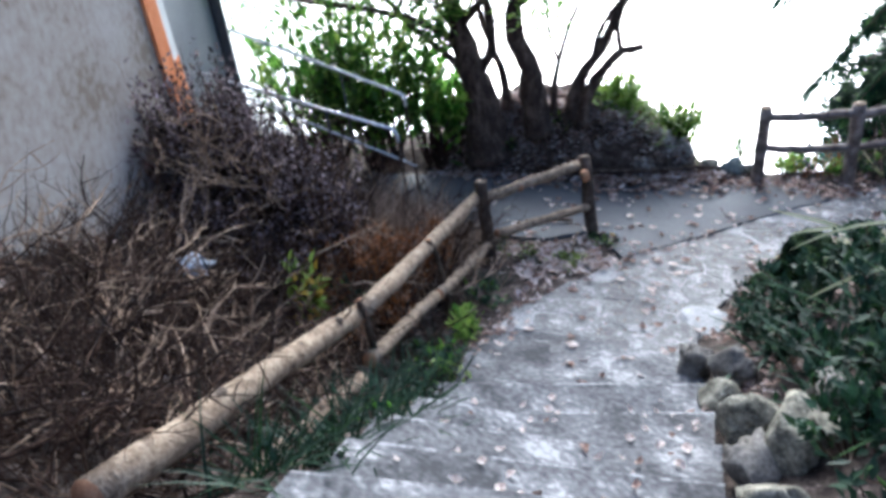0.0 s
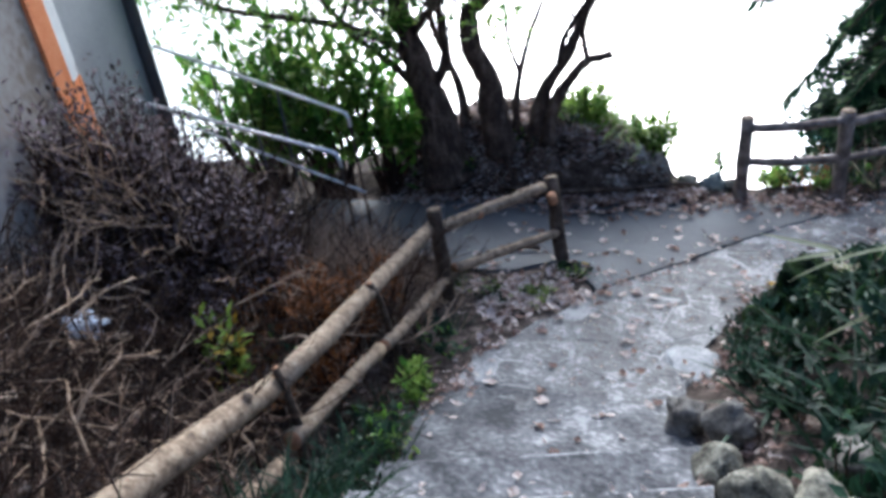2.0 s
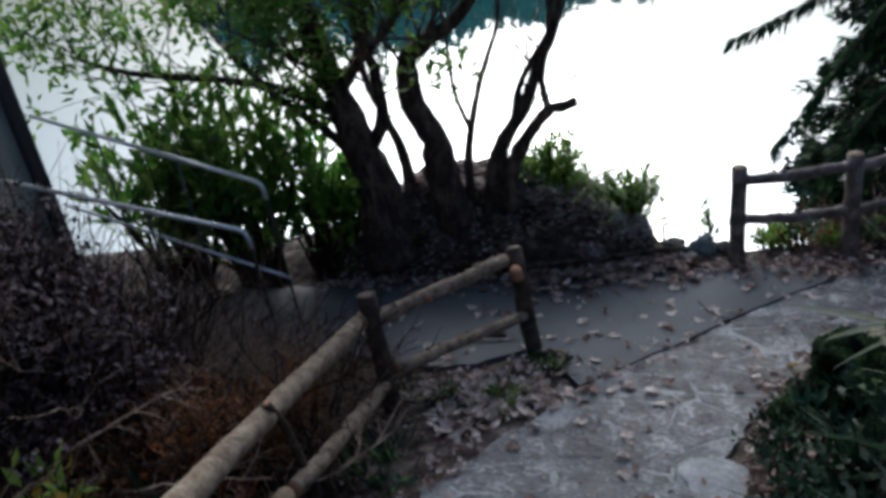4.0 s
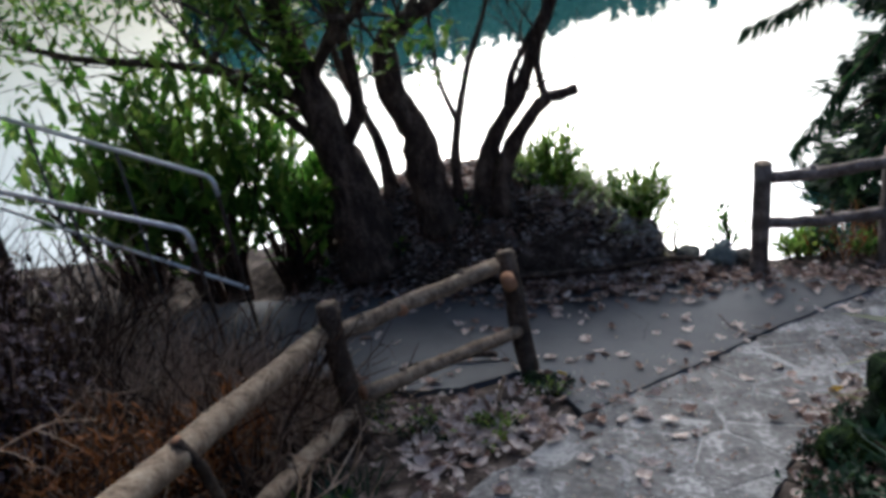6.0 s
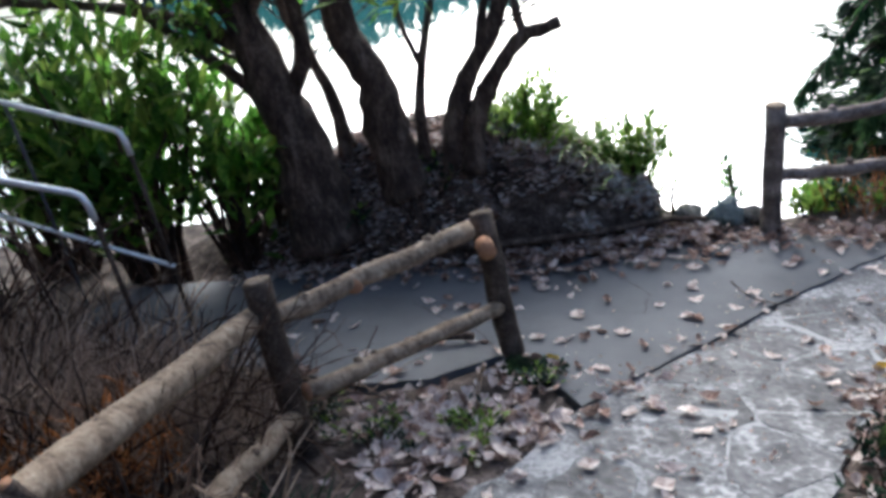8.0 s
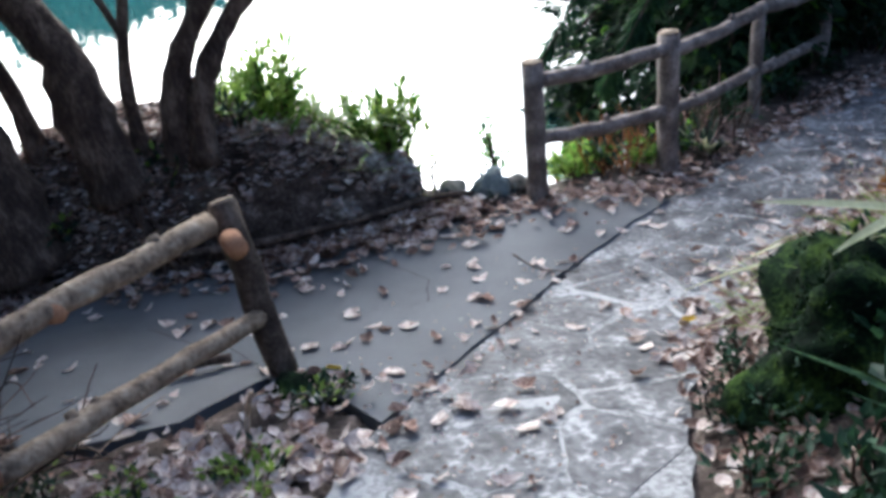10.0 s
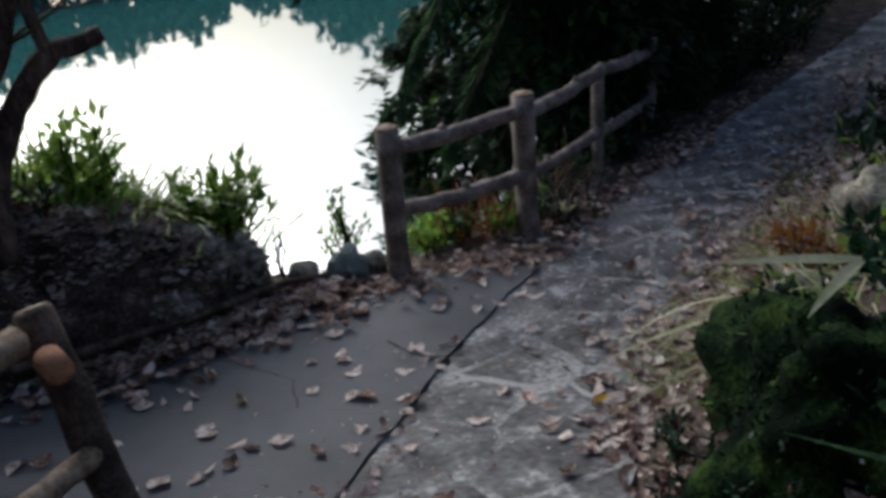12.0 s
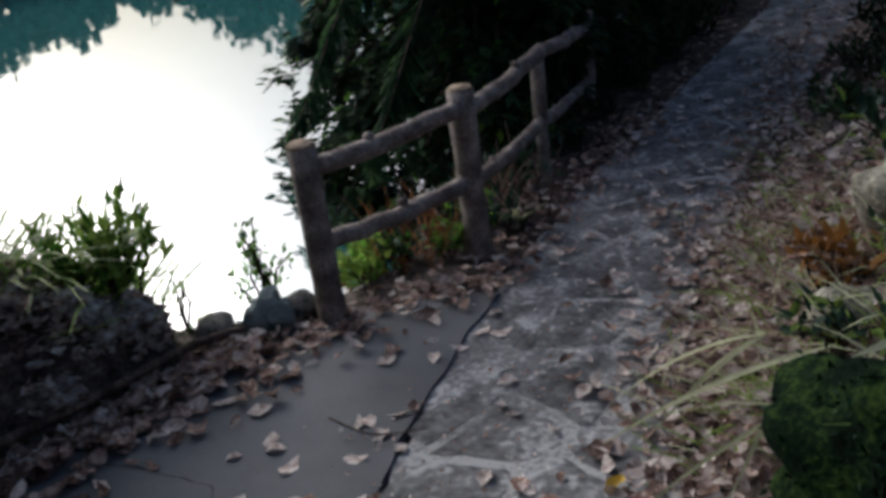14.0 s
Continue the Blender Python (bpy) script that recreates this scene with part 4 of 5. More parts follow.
# ---- right bank plants ----
for i, (x, y, rx, h, n, s) in enumerate(((2.3, 4.55, 0.35, 0.45, 330, 0.13), (2.7, 4.1, 0.4, 0.5, 330, 0.14), (2.45, 3.55, 0.32, 0.4, 260, 0.12), (2.9, 4.9, 0.4, 0.45, 300, 0.13), (2.75, 3.0, 0.4, 0.5, 300, 0.14), (2.05, 4.75, 0.25, 0.3, 220, 0.09), (2.12, 5.3, 0.14, 0.18, 130, 0.05), (2.2, 5.75, 0.12, 0.14, 110, 0.05), (2.35, 5.0, 0.25, 0.35, 230, 0.1), (1.92, 4.45, 0.2, 0.28, 230, 0.08), (1.9, 5.1, 0.16, 0.2, 180, 0.06), (2.05, 4.1, 0.22, 0.3, 230, 0.09), (2.2, 3.75, 0.22, 0.35, 230, 0.1), (2.3, 2.9, 0.25, 0.4, 240, 0.11), (2.4, 2.4, 0.3, 0.4, 260, 0.12), (2.5, 1.8, 0.3, 0.45, 240, 0.12), (3.1, 3.5, 0.4, 0.5, 260, 0.13), (2.0, 5.55, 0.12, 0.12, 100, 0.05), (2.95, 5.45, 0.3, 0.35, 220, 0.1), (3.3, 4.4, 0.5, 0.6, 300, 0.15), (2.9, 2.3, 0.4, 0.5, 260, 0.14))):
    shrub("bank_shrub", "dark leafy undergrowth on the shaded bank", (x, y), rx, rx, h, int(n * 0.6), s, [M_FERN, M_CONIFER], 100 + i, "undergrowth", "undergrowth of the bank", stems=10, ratio=0.4)
for i, (x, y, L) in enumerate(((2.25, 4.5, 0.5), (2.6, 4.2, 0.6), (2.45, 3.6, 0.55), (2.3, 3.1, 0.5), (2.65, 2.6, 0.6), (2.05, 4.0, 0.4), (3.0, 3.7, 0.7))):
    tuft("strap_plant", "dark strap-leaved plant arching over the shaded bank", (x, y), 22, L, 0.034, [M_FERN, M_CONIFER], 700 + i, 0.07, 0.9, category="plant", group="strap plants of the bank", curve=0.5)
for i, (x, y, n, L) in enumerate(((2.95, 5.9, 60, 0.4), (3.2, 6.35, 60, 0.3), (3.6, 6.45, 60, 0.3), (2.9, 6.35, 40, 0.25), (4.1, 7.0, 60, 0.3), (4.9, 7.5, 60, 0.35), (6.0, 8.3, 60, 0.4), (2.75, 5.2, 50, 0.4), (3.45, 6.75, 60, 0.22), (3.9, 7.2, 60, 0.22), (4.5, 7.5, 60, 0.25), (3.3, 6.0, 60, 0.3), (3.8, 6.3, 60, 0.3), (4.4, 6.5, 60, 0.35), (5.4, 8.1, 60, 0.3), (2.6, 6.25, 40, 0.15))):
    tuft("bank_grass", "straggling green and straw grass on the bank", (x, y), n // 2, L * 0.85, 0.011, [M_LIME, M_REED], 120 + i, 0.16, 0.9, group="grass tufts of the bank", curve=0.6)
for i, (x, y, rx, h, n, s) in enumerate(((3.15, 6.15, 0.22, 0.2, 90, 0.08), (3.5, 6.1, 0.25, 0.3, 110, 0.1), (4.4, 6.7, 0.4, 0.5, 260, 0.1), (5.5, 6.9, 0.5, 0.5, 420, 0.1), (6.9, 7.6, 0.6, 0.7, 420, 0.11), (8.7, 8.6, 0.7, 0.9, 420, 0.12), (7.4, 6.9, 0.8, 1.3, 420, 0.15), (5.6, 6.0, 0.7, 1.0, 380, 0.14), (10.8, 9.7, 0.9, 1.4, 420, 0.15))):
    shrub("bank_bush", "dull green bush on the leafy bank beside the path", (x, y), rx, rx, h, n, s, [M_FERN, M_LIME], 140 + i, "bush", "bushes of the bank", stems=12, ratio=0.42)
# Added shrubs; their near-black leaf colour fills in the shade beside the path.
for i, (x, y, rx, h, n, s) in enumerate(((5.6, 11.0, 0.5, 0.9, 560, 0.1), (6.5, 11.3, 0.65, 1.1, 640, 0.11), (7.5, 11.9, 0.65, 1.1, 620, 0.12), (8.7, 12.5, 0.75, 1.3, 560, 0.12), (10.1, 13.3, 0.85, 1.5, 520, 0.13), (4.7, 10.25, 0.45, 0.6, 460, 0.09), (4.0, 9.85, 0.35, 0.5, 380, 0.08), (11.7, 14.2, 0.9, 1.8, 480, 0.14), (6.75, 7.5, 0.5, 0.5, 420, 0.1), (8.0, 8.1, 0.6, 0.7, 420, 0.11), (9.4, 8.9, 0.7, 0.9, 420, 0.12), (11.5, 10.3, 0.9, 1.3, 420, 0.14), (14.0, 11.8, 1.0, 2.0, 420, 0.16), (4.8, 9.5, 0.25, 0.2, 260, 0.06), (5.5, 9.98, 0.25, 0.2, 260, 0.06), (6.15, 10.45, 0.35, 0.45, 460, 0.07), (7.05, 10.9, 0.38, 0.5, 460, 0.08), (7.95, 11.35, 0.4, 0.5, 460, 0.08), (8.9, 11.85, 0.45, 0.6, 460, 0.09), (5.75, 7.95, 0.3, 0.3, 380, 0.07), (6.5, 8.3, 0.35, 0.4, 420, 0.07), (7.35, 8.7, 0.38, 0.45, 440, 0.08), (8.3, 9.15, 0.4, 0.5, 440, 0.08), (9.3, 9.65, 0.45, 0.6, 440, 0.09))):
    shrub("shade_undergrowth", "added undergrowth, its near-black leaves standing in for shade by the path", (x, y), rx, rx, h, n, s, [M_CONIFER, M_FERN], 600 + i, "undergrowth", "undergrowth along the far path", stems=12, ratio=0.42)
for i, (x, y, n, L, ms) in enumerate(((3.0, 6.5, 60, 0.3, [M_TAN, M_REED]), (3.3, 6.75, 70, 0.26, [M_TAN, M_REED]), (3.7, 6.95, 70, 0.26, [M_TAN, M_LIME]), (3.5, 6.25, 60, 0.4, [M_TAN, M_REED]), (4.2, 7.15, 70, 0.26, [M_TAN, M_LIME]), (2.85, 6.15, 50, 0.3, [M_LIME, M_REED]), (3.9, 6.5, 60, 0.4, [M_TAN, M_LIME]))):
    tuft("straw_grass", "straw-coloured withered grass on the leafy bank", (x, y), n, L, 0.01, ms, 720 + i, 0.15, 0.9, group="straw grass of the bank", curve=0.6)
shrub("withered_plant", "orange-brown withered plant on the bank", (3.5, 6.45), 0.2, 0.2, 0.28, 110, 0.1, [mat("withered orange leaf", [(0.3, (0.22, 0.1, 0.025)), (0.7, (0.42, 0.22, 0.06))], 6, 0.8, 0, 40, vary=0.3, trans=0.2), M_LITTER], 160, "plant", stems=8)


def blade(name, label, pts, w, m):
    b = Build()
    pts = [Vector(p) for p in pts]
    n = 10
    mid = []
    for i in range(n + 1):
        t = i / n
        mid.append((1 - t) ** 2 * pts[0] + 2 * t * (1 - t) * pts[1] + t * t * pts[2])
    prev = None
    for i, p in enumerate(mid):
        d = (mid[min(i + 1, n)] - mid[max(i - 1, 0)]).normalized()
        s = d.cross(Vector((0.1, -0.5, 1))).normalized()
        u = s.cross(d)
        t = i / n
        ww = w * 0.5 * min(1, 0.35 + 2.2 * t) * (1 - t ** 3) + 0.001
        ring = []
        for k in (-1, 0, 1):
            ring.append(len(b.v))
            b.v.append(tuple(p + s * ww * k + u * (0.25 * ww * abs(k))))
        if prev:
            for k in (0, 1):
                b.f.append((prev[k], prev[k + 1], ring[k + 1], ring[k]))
                b.m.append(0)
        prev = ring
    return solo(name, b, m, label, "reed blade", "straw reed blades")


blade("reed_blade", "long straw-coloured reed blade over the boulder", ((2.72, 5.55, 1.16), (2.4, 5.53, 1.26), (2.05, 5.5, 1.35)), 0.035, M_REED)
blade("reed_blade", "bent straw-coloured reed blade over the boulder", ((2.68, 5.55, 1.17), (2.45, 5.45, 1.22), (2.24, 5.35, 1.2)), 0.035, M_REED)
blade("reed_blade", "long pale reed blade hanging from the bank", ((2.9, 4.2, 1.75), (2.6, 4.15, 1.75), (2.25, 4.1, 1.45)), 0.03, M_REED)
blade("reed_blade", "long pale reed blade hanging from the bank", ((3.0, 5.0, 1.6), (2.6, 5.0, 1.6), (2.2, 4.95, 1.3)), 0.025, M_REED)
blade("reed_blade", "green-yellow reed blade lying at the path's edge", ((2.95, 6.1, 0.66), (2.6, 6.3, 0.6), (2.3, 6.45, 0.38)), 0.018, M_REED)
blade("reed_blade", "green-yellow reed blade lying at the path's edge", ((2.85, 6.0, 0.6), (2.55, 6.15, 0.5), (2.2, 6.2, 0.32)), 0.014, M_REED)
blade("reed_blade", "green-yellow reed blade lying at the path's edge", ((2.9, 6.2, 0.62), (2.7, 6.1, 0.6), (2.35, 6.0, 0.4)), 0.014, M_REED)

for (ex, ey, ez), w in (((2.98, 6.98, 0.12), 0.012), ((2.66, 6.82, 0.14), 0.014), ((2.74, 6.58, 0.2), 0.012), ((3.12, 6.78, 0.13), 0.01), ((2.55, 6.5, 0.24), 0.011)):
    blade("reed_blade", "thin straw reed stem bent down to the path", ((2.92, 6.33, 0.6), (0.5 * (2.92 + ex), 0.5 * (6.33 + ey), 0.5), (ex, ey, ez)), w, M_REED)

# ---- plants along the water ----
tuft("shore_grass", "bright arching grass on the mound's crest", (0.42, 8.8), 150, 0.54, 0.022, [M_LIME, M_LEAF], 170, 0.13, 0.7, group="shore grasses")
tuft("shore_grass", "bright arching grass on the mound's crest", (0.85, 8.85), 130, 0.52, 0.022, [M_LIME, M_LEAF], 171, 0.12, 0.9, group="shore grasses", curve=0.6)
tuft("shore_grass", "bright arching grass beside the mound", (1.22, 8.88), 140, 0.58, 0.022, [M_LIME, M_LEAF], 172, 0.1, 0.8, group="shore grasses")
shrub("shore_shrub", "small bright leafy shrub on the mound", (0.45, 8.75), 0.3, 0.18, 0.52, 380, 0.11, [M_LIME, M_LEAF], 173, group="shore shrubs", stems=12)
shrub("shore_shrub", "small bright leafy shrub on the mound", (0.12, 8.8), 0.24, 0.18, 0.34, 240, 0.08, [M_LIME, M_LEAF], 174, group="shore shrubs", stems=10)
shrub("shore_shrub", "leafy green shrub at the shore", (1.2, 8.8), 0.26, 0.16, 0.62, 420, 0.13, [M_LIME, M_LEAF], 175, group="shore shrubs", stems=12, ratio=0.28)
shrub("shore_sapling", "slender small-leaved sapling beside the fence post", (1.95, 8.82), 0.16, 0.12, 0.66, 170, 0.065, [M_LEAF, M_FERN], 176, "sapling", stems=7, ratio=0.4)
shrub("shore_sapling", "thin sprig standing out over the water", (1.5, 8.9), 0.05, 0.05, 0.42, 14, 0.05, [M_FERN, M_LEAF], 177, "sapling", stems=3)
for i, (x, y, rx, h, n, s, ms) in enumerate(((2.5, 8.72, 0.2, 0.25, 150, 0.09, [M_LIME, M_LEAF]), (2.8, 8.78, 0.2, 0.25, 120, 0.08, [M_FERN, M_LEAF]), (2.62, 8.95, 0.2, 0.5, 130, 0.09, [M_LIME, M_LEAF]), (3.4, 8.9, 0.2, 0.2, 140, 0.08, [M_FERN, M_LEAF]), (3.05, 8.7, 0.15, 0.2, 100, 0.08, [M_LEAF, M_LIME]), (3.9, 9.3, 0.3, 0.3, 160, 0.09, [M_FERN, M_CONIFER]), (4.6, 9.8, 0.3, 0.35, 160, 0.09, [M_FERN, M_CONIFER]))):
    shrub("fence_plant", "low green plant behind the rustic fence", (x, y), rx, rx, h, n, s, ms, 180 + i, "plant", "plants behind the rustic fence", stems=9, ratio=0.45)
tuft("dry_grass", "reddish dry grass behind the rustic fence", (2.9, 8.95), 130, 0.5, 0.012, [M_RUST, M_RUST], 190, 0.18, 0.4, curve=0.2)
tuft("dry_grass", "brown dry grass behind the rustic fence", (3.5, 9.15), 130, 0.6, 0.012, [M_TWIG, M_LITTER], 191, 0.2, 0.35, curve=0.2)
tuft("spiky_plant", "grey-green spiky rosette beside the path", (3.62, 8.78), 26, 0.42, 0.03, [M_FERN, M_REED], 192, 0.03, 0.9, category="plant", curve=0.15)

# ---- trees on the mound ----
def tree(name, label, stems, seed, twigs=10, crown=None, group=""):
    r = random.Random(seed)
    foot = stems[0][0][0]
    ob = thing(name, label, "tree", group, at=(foot[0], foot[1], hz(foot[0], foot[1])))
    bt = Build()
    ends = []
    for i, (pts, r0, r1) in enumerate(stems):
        b = Build()
        out = limb(b, pts, r0, r1, 12 if r0 > 0.05 else 7, r, 4, 0.55 if i == 0 and r0 > 0.03 else 0)
        part("trunk" if i == 0 else "limb", b, M_BARK, ob)
        for j in range(twigs):
            k = r.randrange(len(out) // 2, len(out))
            d = (out[k] - out[k - 1]).normalized()
            ends += sprays(bt, out[k], d * 0.5 + rvec(r) + Vector((0, 0, 0.5)), r.uniform(0.45, 1.2), max(0.006, r1 * 0.38), r, 1)
    if bt.v:
        tagged(part("branchwork", bt, M_BARK, ob), kind="stuff")
    if crown:
        n, size, mats, scatter = crown
        bl = Build()
        for i in range(n):
            p = r.choice(ends) + rvec(r) * scatter
            bl.leaf(p, rvec(r) + Vector((0, 0, -0.1)), Vector((0, 0, 1)) + 0.7 * rvec(r), size * r.uniform(0.6, 1.2), size * 0.42, 1 if r.random() < 0.45 else 0, 0.3, r.uniform(-0.1, 0.15))
        part("crown", bl, mats, ob)
    return ob


tree("leaning_tree", "thick dark trunk forking low, with yellow-green leaves", [
    ([(-1.15, 8.2, 0.3), (-1.19, 8.2, 0.75), (-1.19, 8.2, 1.17), (-1.3, 8.2, 1.47), (-1.38, 8.2, 1.9), (-1.46, 8.2, 2.27), (-1.55, 8.2, 2.8), (-1.7, 8.3, 3.5)], 0.23, 0.07),
    ([(-1.19, 8.2, 1.25), (-1.18, 8.2, 1.46), (-1.02, 8.2, 1.78), (-1.02, 8.2, 2.18), (-1.06, 8.2, 2.53), (-0.95, 8.2, 3.3)], 0.075, 0.035),
    ([(-1.36, 8.2, 1.75), (-1.81, 8.15, 2.08), (-2.4, 8.1, 2.27), (-3.3, 8.0, 2.45), (-3.8, 8.0, 2.63)], 0.055, 0.02),
    ([(-1.25, 8.2, 1.3), (-1.42, 8.2, 1.48), (-1.65, 8.2, 1.74), (-1.88, 8.1, 1.99), (-2.3, 8.1, 2.5)], 0.06, 0.03),
    ([(-1.4, 8.2, 2.0), (-1.1, 8.1, 2.35), (-0.8, 8.0, 2.6), (-0.3, 8.0, 3.2)], 0.05, 0.03),
], 200, 17, (6400, 0.13, [M_LEAF, M_LIME], 0.2))
tree("mound_tree", "bare dark trunk rising from the mound", [([(-0.98, 8.42, 0.6), (-0.93, 8.4, 0.97), (-0.96, 8.4, 1.38), (-1.05, 8.4, 1.67), (-1.2, 8.4, 2.2), (-1.2, 8.5, 3.0)], 0.06, 0.03)], 201, 11, None, "bare trees of the mound")
tree("mound_tree", "stout bent bare trunk rising from the mound", [([(-0.5, 8.36, 0.6), (-0.57, 8.35, 1.02), (-0.6, 8.35, 1.46), (-0.75, 8.35, 1.81), (-0.75, 8.35, 2.21), (-0.57, 8.35, 2.38), (-0.16, 8.35, 2.65), (0.3, 8.4, 3.4)], 0.15, 0.05)], 202, 15, None, "bare trees of the mound")
tree("mound_tree", "slim forked bare tree on the mound", [([(-0.33, 8.4, 0.8), (-0.32, 8.4, 1.18), (-0.24, 8.4, 1.56), (-0.13, 8.4, 1.92), (-0.01, 8.4, 2.21), (0.11, 8.4, 2.53), (0.2, 8.4, 3.2)], 0.04, 0.014),
                                                            ([(-0.25, 8.4, 1.5), (-0.36, 8.4, 1.89), (-0.37, 8.4, 2.33), (-0.4, 8.4, 3.0)], 0.025, 0.01)], 203, 9, None, "bare trees of the mound")
tree("mound_tree", "bare tree with two long upright limbs", [([(-0.12, 8.4, 0.6), (-0.07, 8.4, 1.07), (0.06, 8.4, 1.4), (0.27, 8.4, 1.7), (0.43, 8.4, 2.08), (0.6, 8.4, 2.4), (0.8, 8.4, 3.1)], 0.085, 0.03),
                                                               ([(0.12, 8.4, 1.45), (0.16, 8.4, 1.53), (0.24, 8.4, 1.89), (0.47, 8.4, 2.25), (0.65, 8.4, 2.55), (0.8, 8.4, 3.2)], 0.045, 0.02)], 204, 9, None, "bare trees of the mound")
tree("mound_tree", "bare tree with a sawn-off limb stub", [([(0.02, 8.36, 0.7), (0.1, 8.35, 1.12), (0.29, 8.35, 1.44), (0.49, 8.35, 1.66), (0.62, 8.35, 1.69), (0.75, 8.35, 1.73)], 0.07, 0.042),
                                                             ([(0.47, 8.35, 1.62), (0.49, 8.35, 1.68), (0.45, 8.35, 1.97), (0.54, 8.35, 2.33), (0.6, 8.35, 3.0)], 0.04, 0.02)], 205, 0, None, "bare trees of the mound")
for i, (x, y, rx, h, n) in enumerate(((-0.3, 8.25, 0.18, 0.25, 70), (0.25, 8.45, 0.12, 0.3, 60), (-1.0, 8.15, 0.25, 0.3, 110))):
    shrub("ivy", "green ivy leaves at the foot of the trunks", (x, y), rx, rx * 0.6, h, n, 0.06, [M_FERN, M_LIME], 210 + i, "ivy", "ivy on the mound", stems=6, ratio=0.6)

rr = random.Random(215)
for i in range(14):
    x, y = rr.uniform(-1.4, 0.1), rr.uniform(8.1, 8.35)
    a = rr.uniform(-2.6, -0.4)
    L = rr.uniform(0.3, 0.8)
    q = [(x, y, hz(x, y) + 0.06)]
    for s in (0.35, 0.7, 1.0):
        px, py = x + math.cos(a) * L * s + rr.uniform(-0.05, 0.05), y + math.sin(a) * L * s * 0.5
        q.append((px, py, max(hz(px, py), float(base(px, py)) + 0.03) + 0.02))
    b = Build()
    limb(b, q, rr.uniform(0.015, 0.035), 0.007, 7, rr)
    solo("tree_root", b, M_BARK, "bare root creeping over the mound's face", "root", "roots of the mound")

# evergreen shrubs beyond the handrails
for i, (x, y, rx, h, n) in enumerate(((-2.5, 7.95, 0.8, 2.5, 950), (-1.85, 8.1, 0.45, 1.75, 320), (-3.4, 8.15, 0.85, 2.4, 600), (-1.65, 8.35, 0.35, 1.0, 170))):
    shrub("evergreen_shrub", "tall glossy evergreen shrub beyond the handrails", (x, y), rx, rx * 0.7, h, n, 0.24, [M_LEAF, M_LIME], 220 + i, group="evergreen shrubs", stems=26, ratio=0.36, low=3)

# root and sticks on the landing
b = Build()
limb(b, [(-0.5, 8.06, 0.27), (0.2, 8.1, 0.2), (0.9, 8.3, 0.14), (1.45, 8.5, 0.1), (1.85, 8.52, 0.05)], 0.028, 0.018, 7, random.Random(5))
solo("fallen_branch", b, M_BARK, "long dark branch lying at the mound's foot", "branch")
b = Build()
limb(b, [(-0.16, 6.62, 0.41), (0.0, 6.65, 0.385), (0.15, 6.7, 0.345)], 0.026, 0.024, 8, random.Random(6))
solo("stick", b, M_BARK, "short dark stick lying on the asphalt", "stick")
b = Build()
limb(b, [(1.72, 7.45, 0.16), (1.8, 7.28, 0.15), (1.9, 7.2, 0.15), (2.02, 7.16, 0.14)], 0.006, 0.003, 5, random.Random(7))
solo("twig", b, M_BARK, "thin curved twig lying on the asphalt", "twig")
b = Build()
limb(b, [(0.28, 5.85, hz(0.28, 5.85)), (0.3, 5.88, 0.62), (0.34, 5.9, 0.72)], 0.012, 0.01, 6, random.Random(8))
solo("stub", b, M_PALETWIG, "short pale broken stub standing in the leaf litter", "stub")


# ---- the dark conifers over the far path ----
def conifer(label, c, z0, top, radius, boughs, per, seed):
    r = random.Random(seed)
    ob = thing("conifer", label, "tree", "conifers beyond the fence", at=(c[0], c[1], hz(*c)))
    b = Build()
    limb(b, [(c[0], c[1], hz(*c) - 0.3), (c[0] + 0.05, c[1], 0.5 * top), (c[0], c[1], top)], 0.22, 0.03, 10, r)
    part("trunk", b, M_BARK, ob)
    bb, bl = Build(), Build()
    for i in range(boughs):
        k = (i + r.random()) / boughs
        z = z0 + (top - z0) * k ** 1.15
        rad = radius * (1 - 0.8 * k) * r.uniform(0.82, 1.05)
        a = r.uniform(0, 6.28)
        while z < 3.4 and rad > 0.4 and off_walk(c[0] + math.cos(a) * rad, c[1] + math.sin(a) * rad) < 1.15:
            rad -= 0.15
        root = Vector((c[0], c[1], z + 0.35 * rad))
        tip = Vector((c[0] + math.cos(a) * rad, c[1] + math.sin(a) * rad, z - 0.12 * rad))
        pts = bez(root, tip, 6, (0, 0, 0.12 * rad), 0.04, r)
        bb.tube(pts, [0.03 * (1 - j / 7) + 0.004 for j in range(7)], 5, 0, False)
        for j in range(per // 12):
            t = 1 - 0.85 * r.random() ** 1.4
            p = pts[min(5, int(t * 6))].lerp(pts[min(6, int(t * 6) + 1)], (t * 6) % 1)
            s = r.choice((-1, 1)) * r.uniform(0, 1.2)
            d0 = Vector((math.cos(a), math.sin(a), -0.4)) + s * Vector((-math.sin(a), math.cos(a), 0))
            p = p + rvec(r) * 0.1 + d0 * 0.1
            if p.z < 3.2 and off_walk(p.x, p.y) < 1.0:
                continue
            for _ in range(14):
                L = r.uniform(0.09, 0.2)
                bl.leaf(p + rvec(r) * 0.14 + Vector((0, 0, -0.04)), d0 + rvec(r) * 0.8, Vector((0, 0, 1)) + 0.5 * rvec(r), L, L * 0.5, 1 if r.random() < 0.09 else 0, 0.15, 0.05)
    tagged(part("branchwork", bb, M_BARK, ob), kind="stuff")
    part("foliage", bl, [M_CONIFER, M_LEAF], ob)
    return ob


conifer("broad dark conifer with drooping boughs behind the fence", (5.8, 11.9), -0.9, 7.5, 2.6, 460, 250, 301)


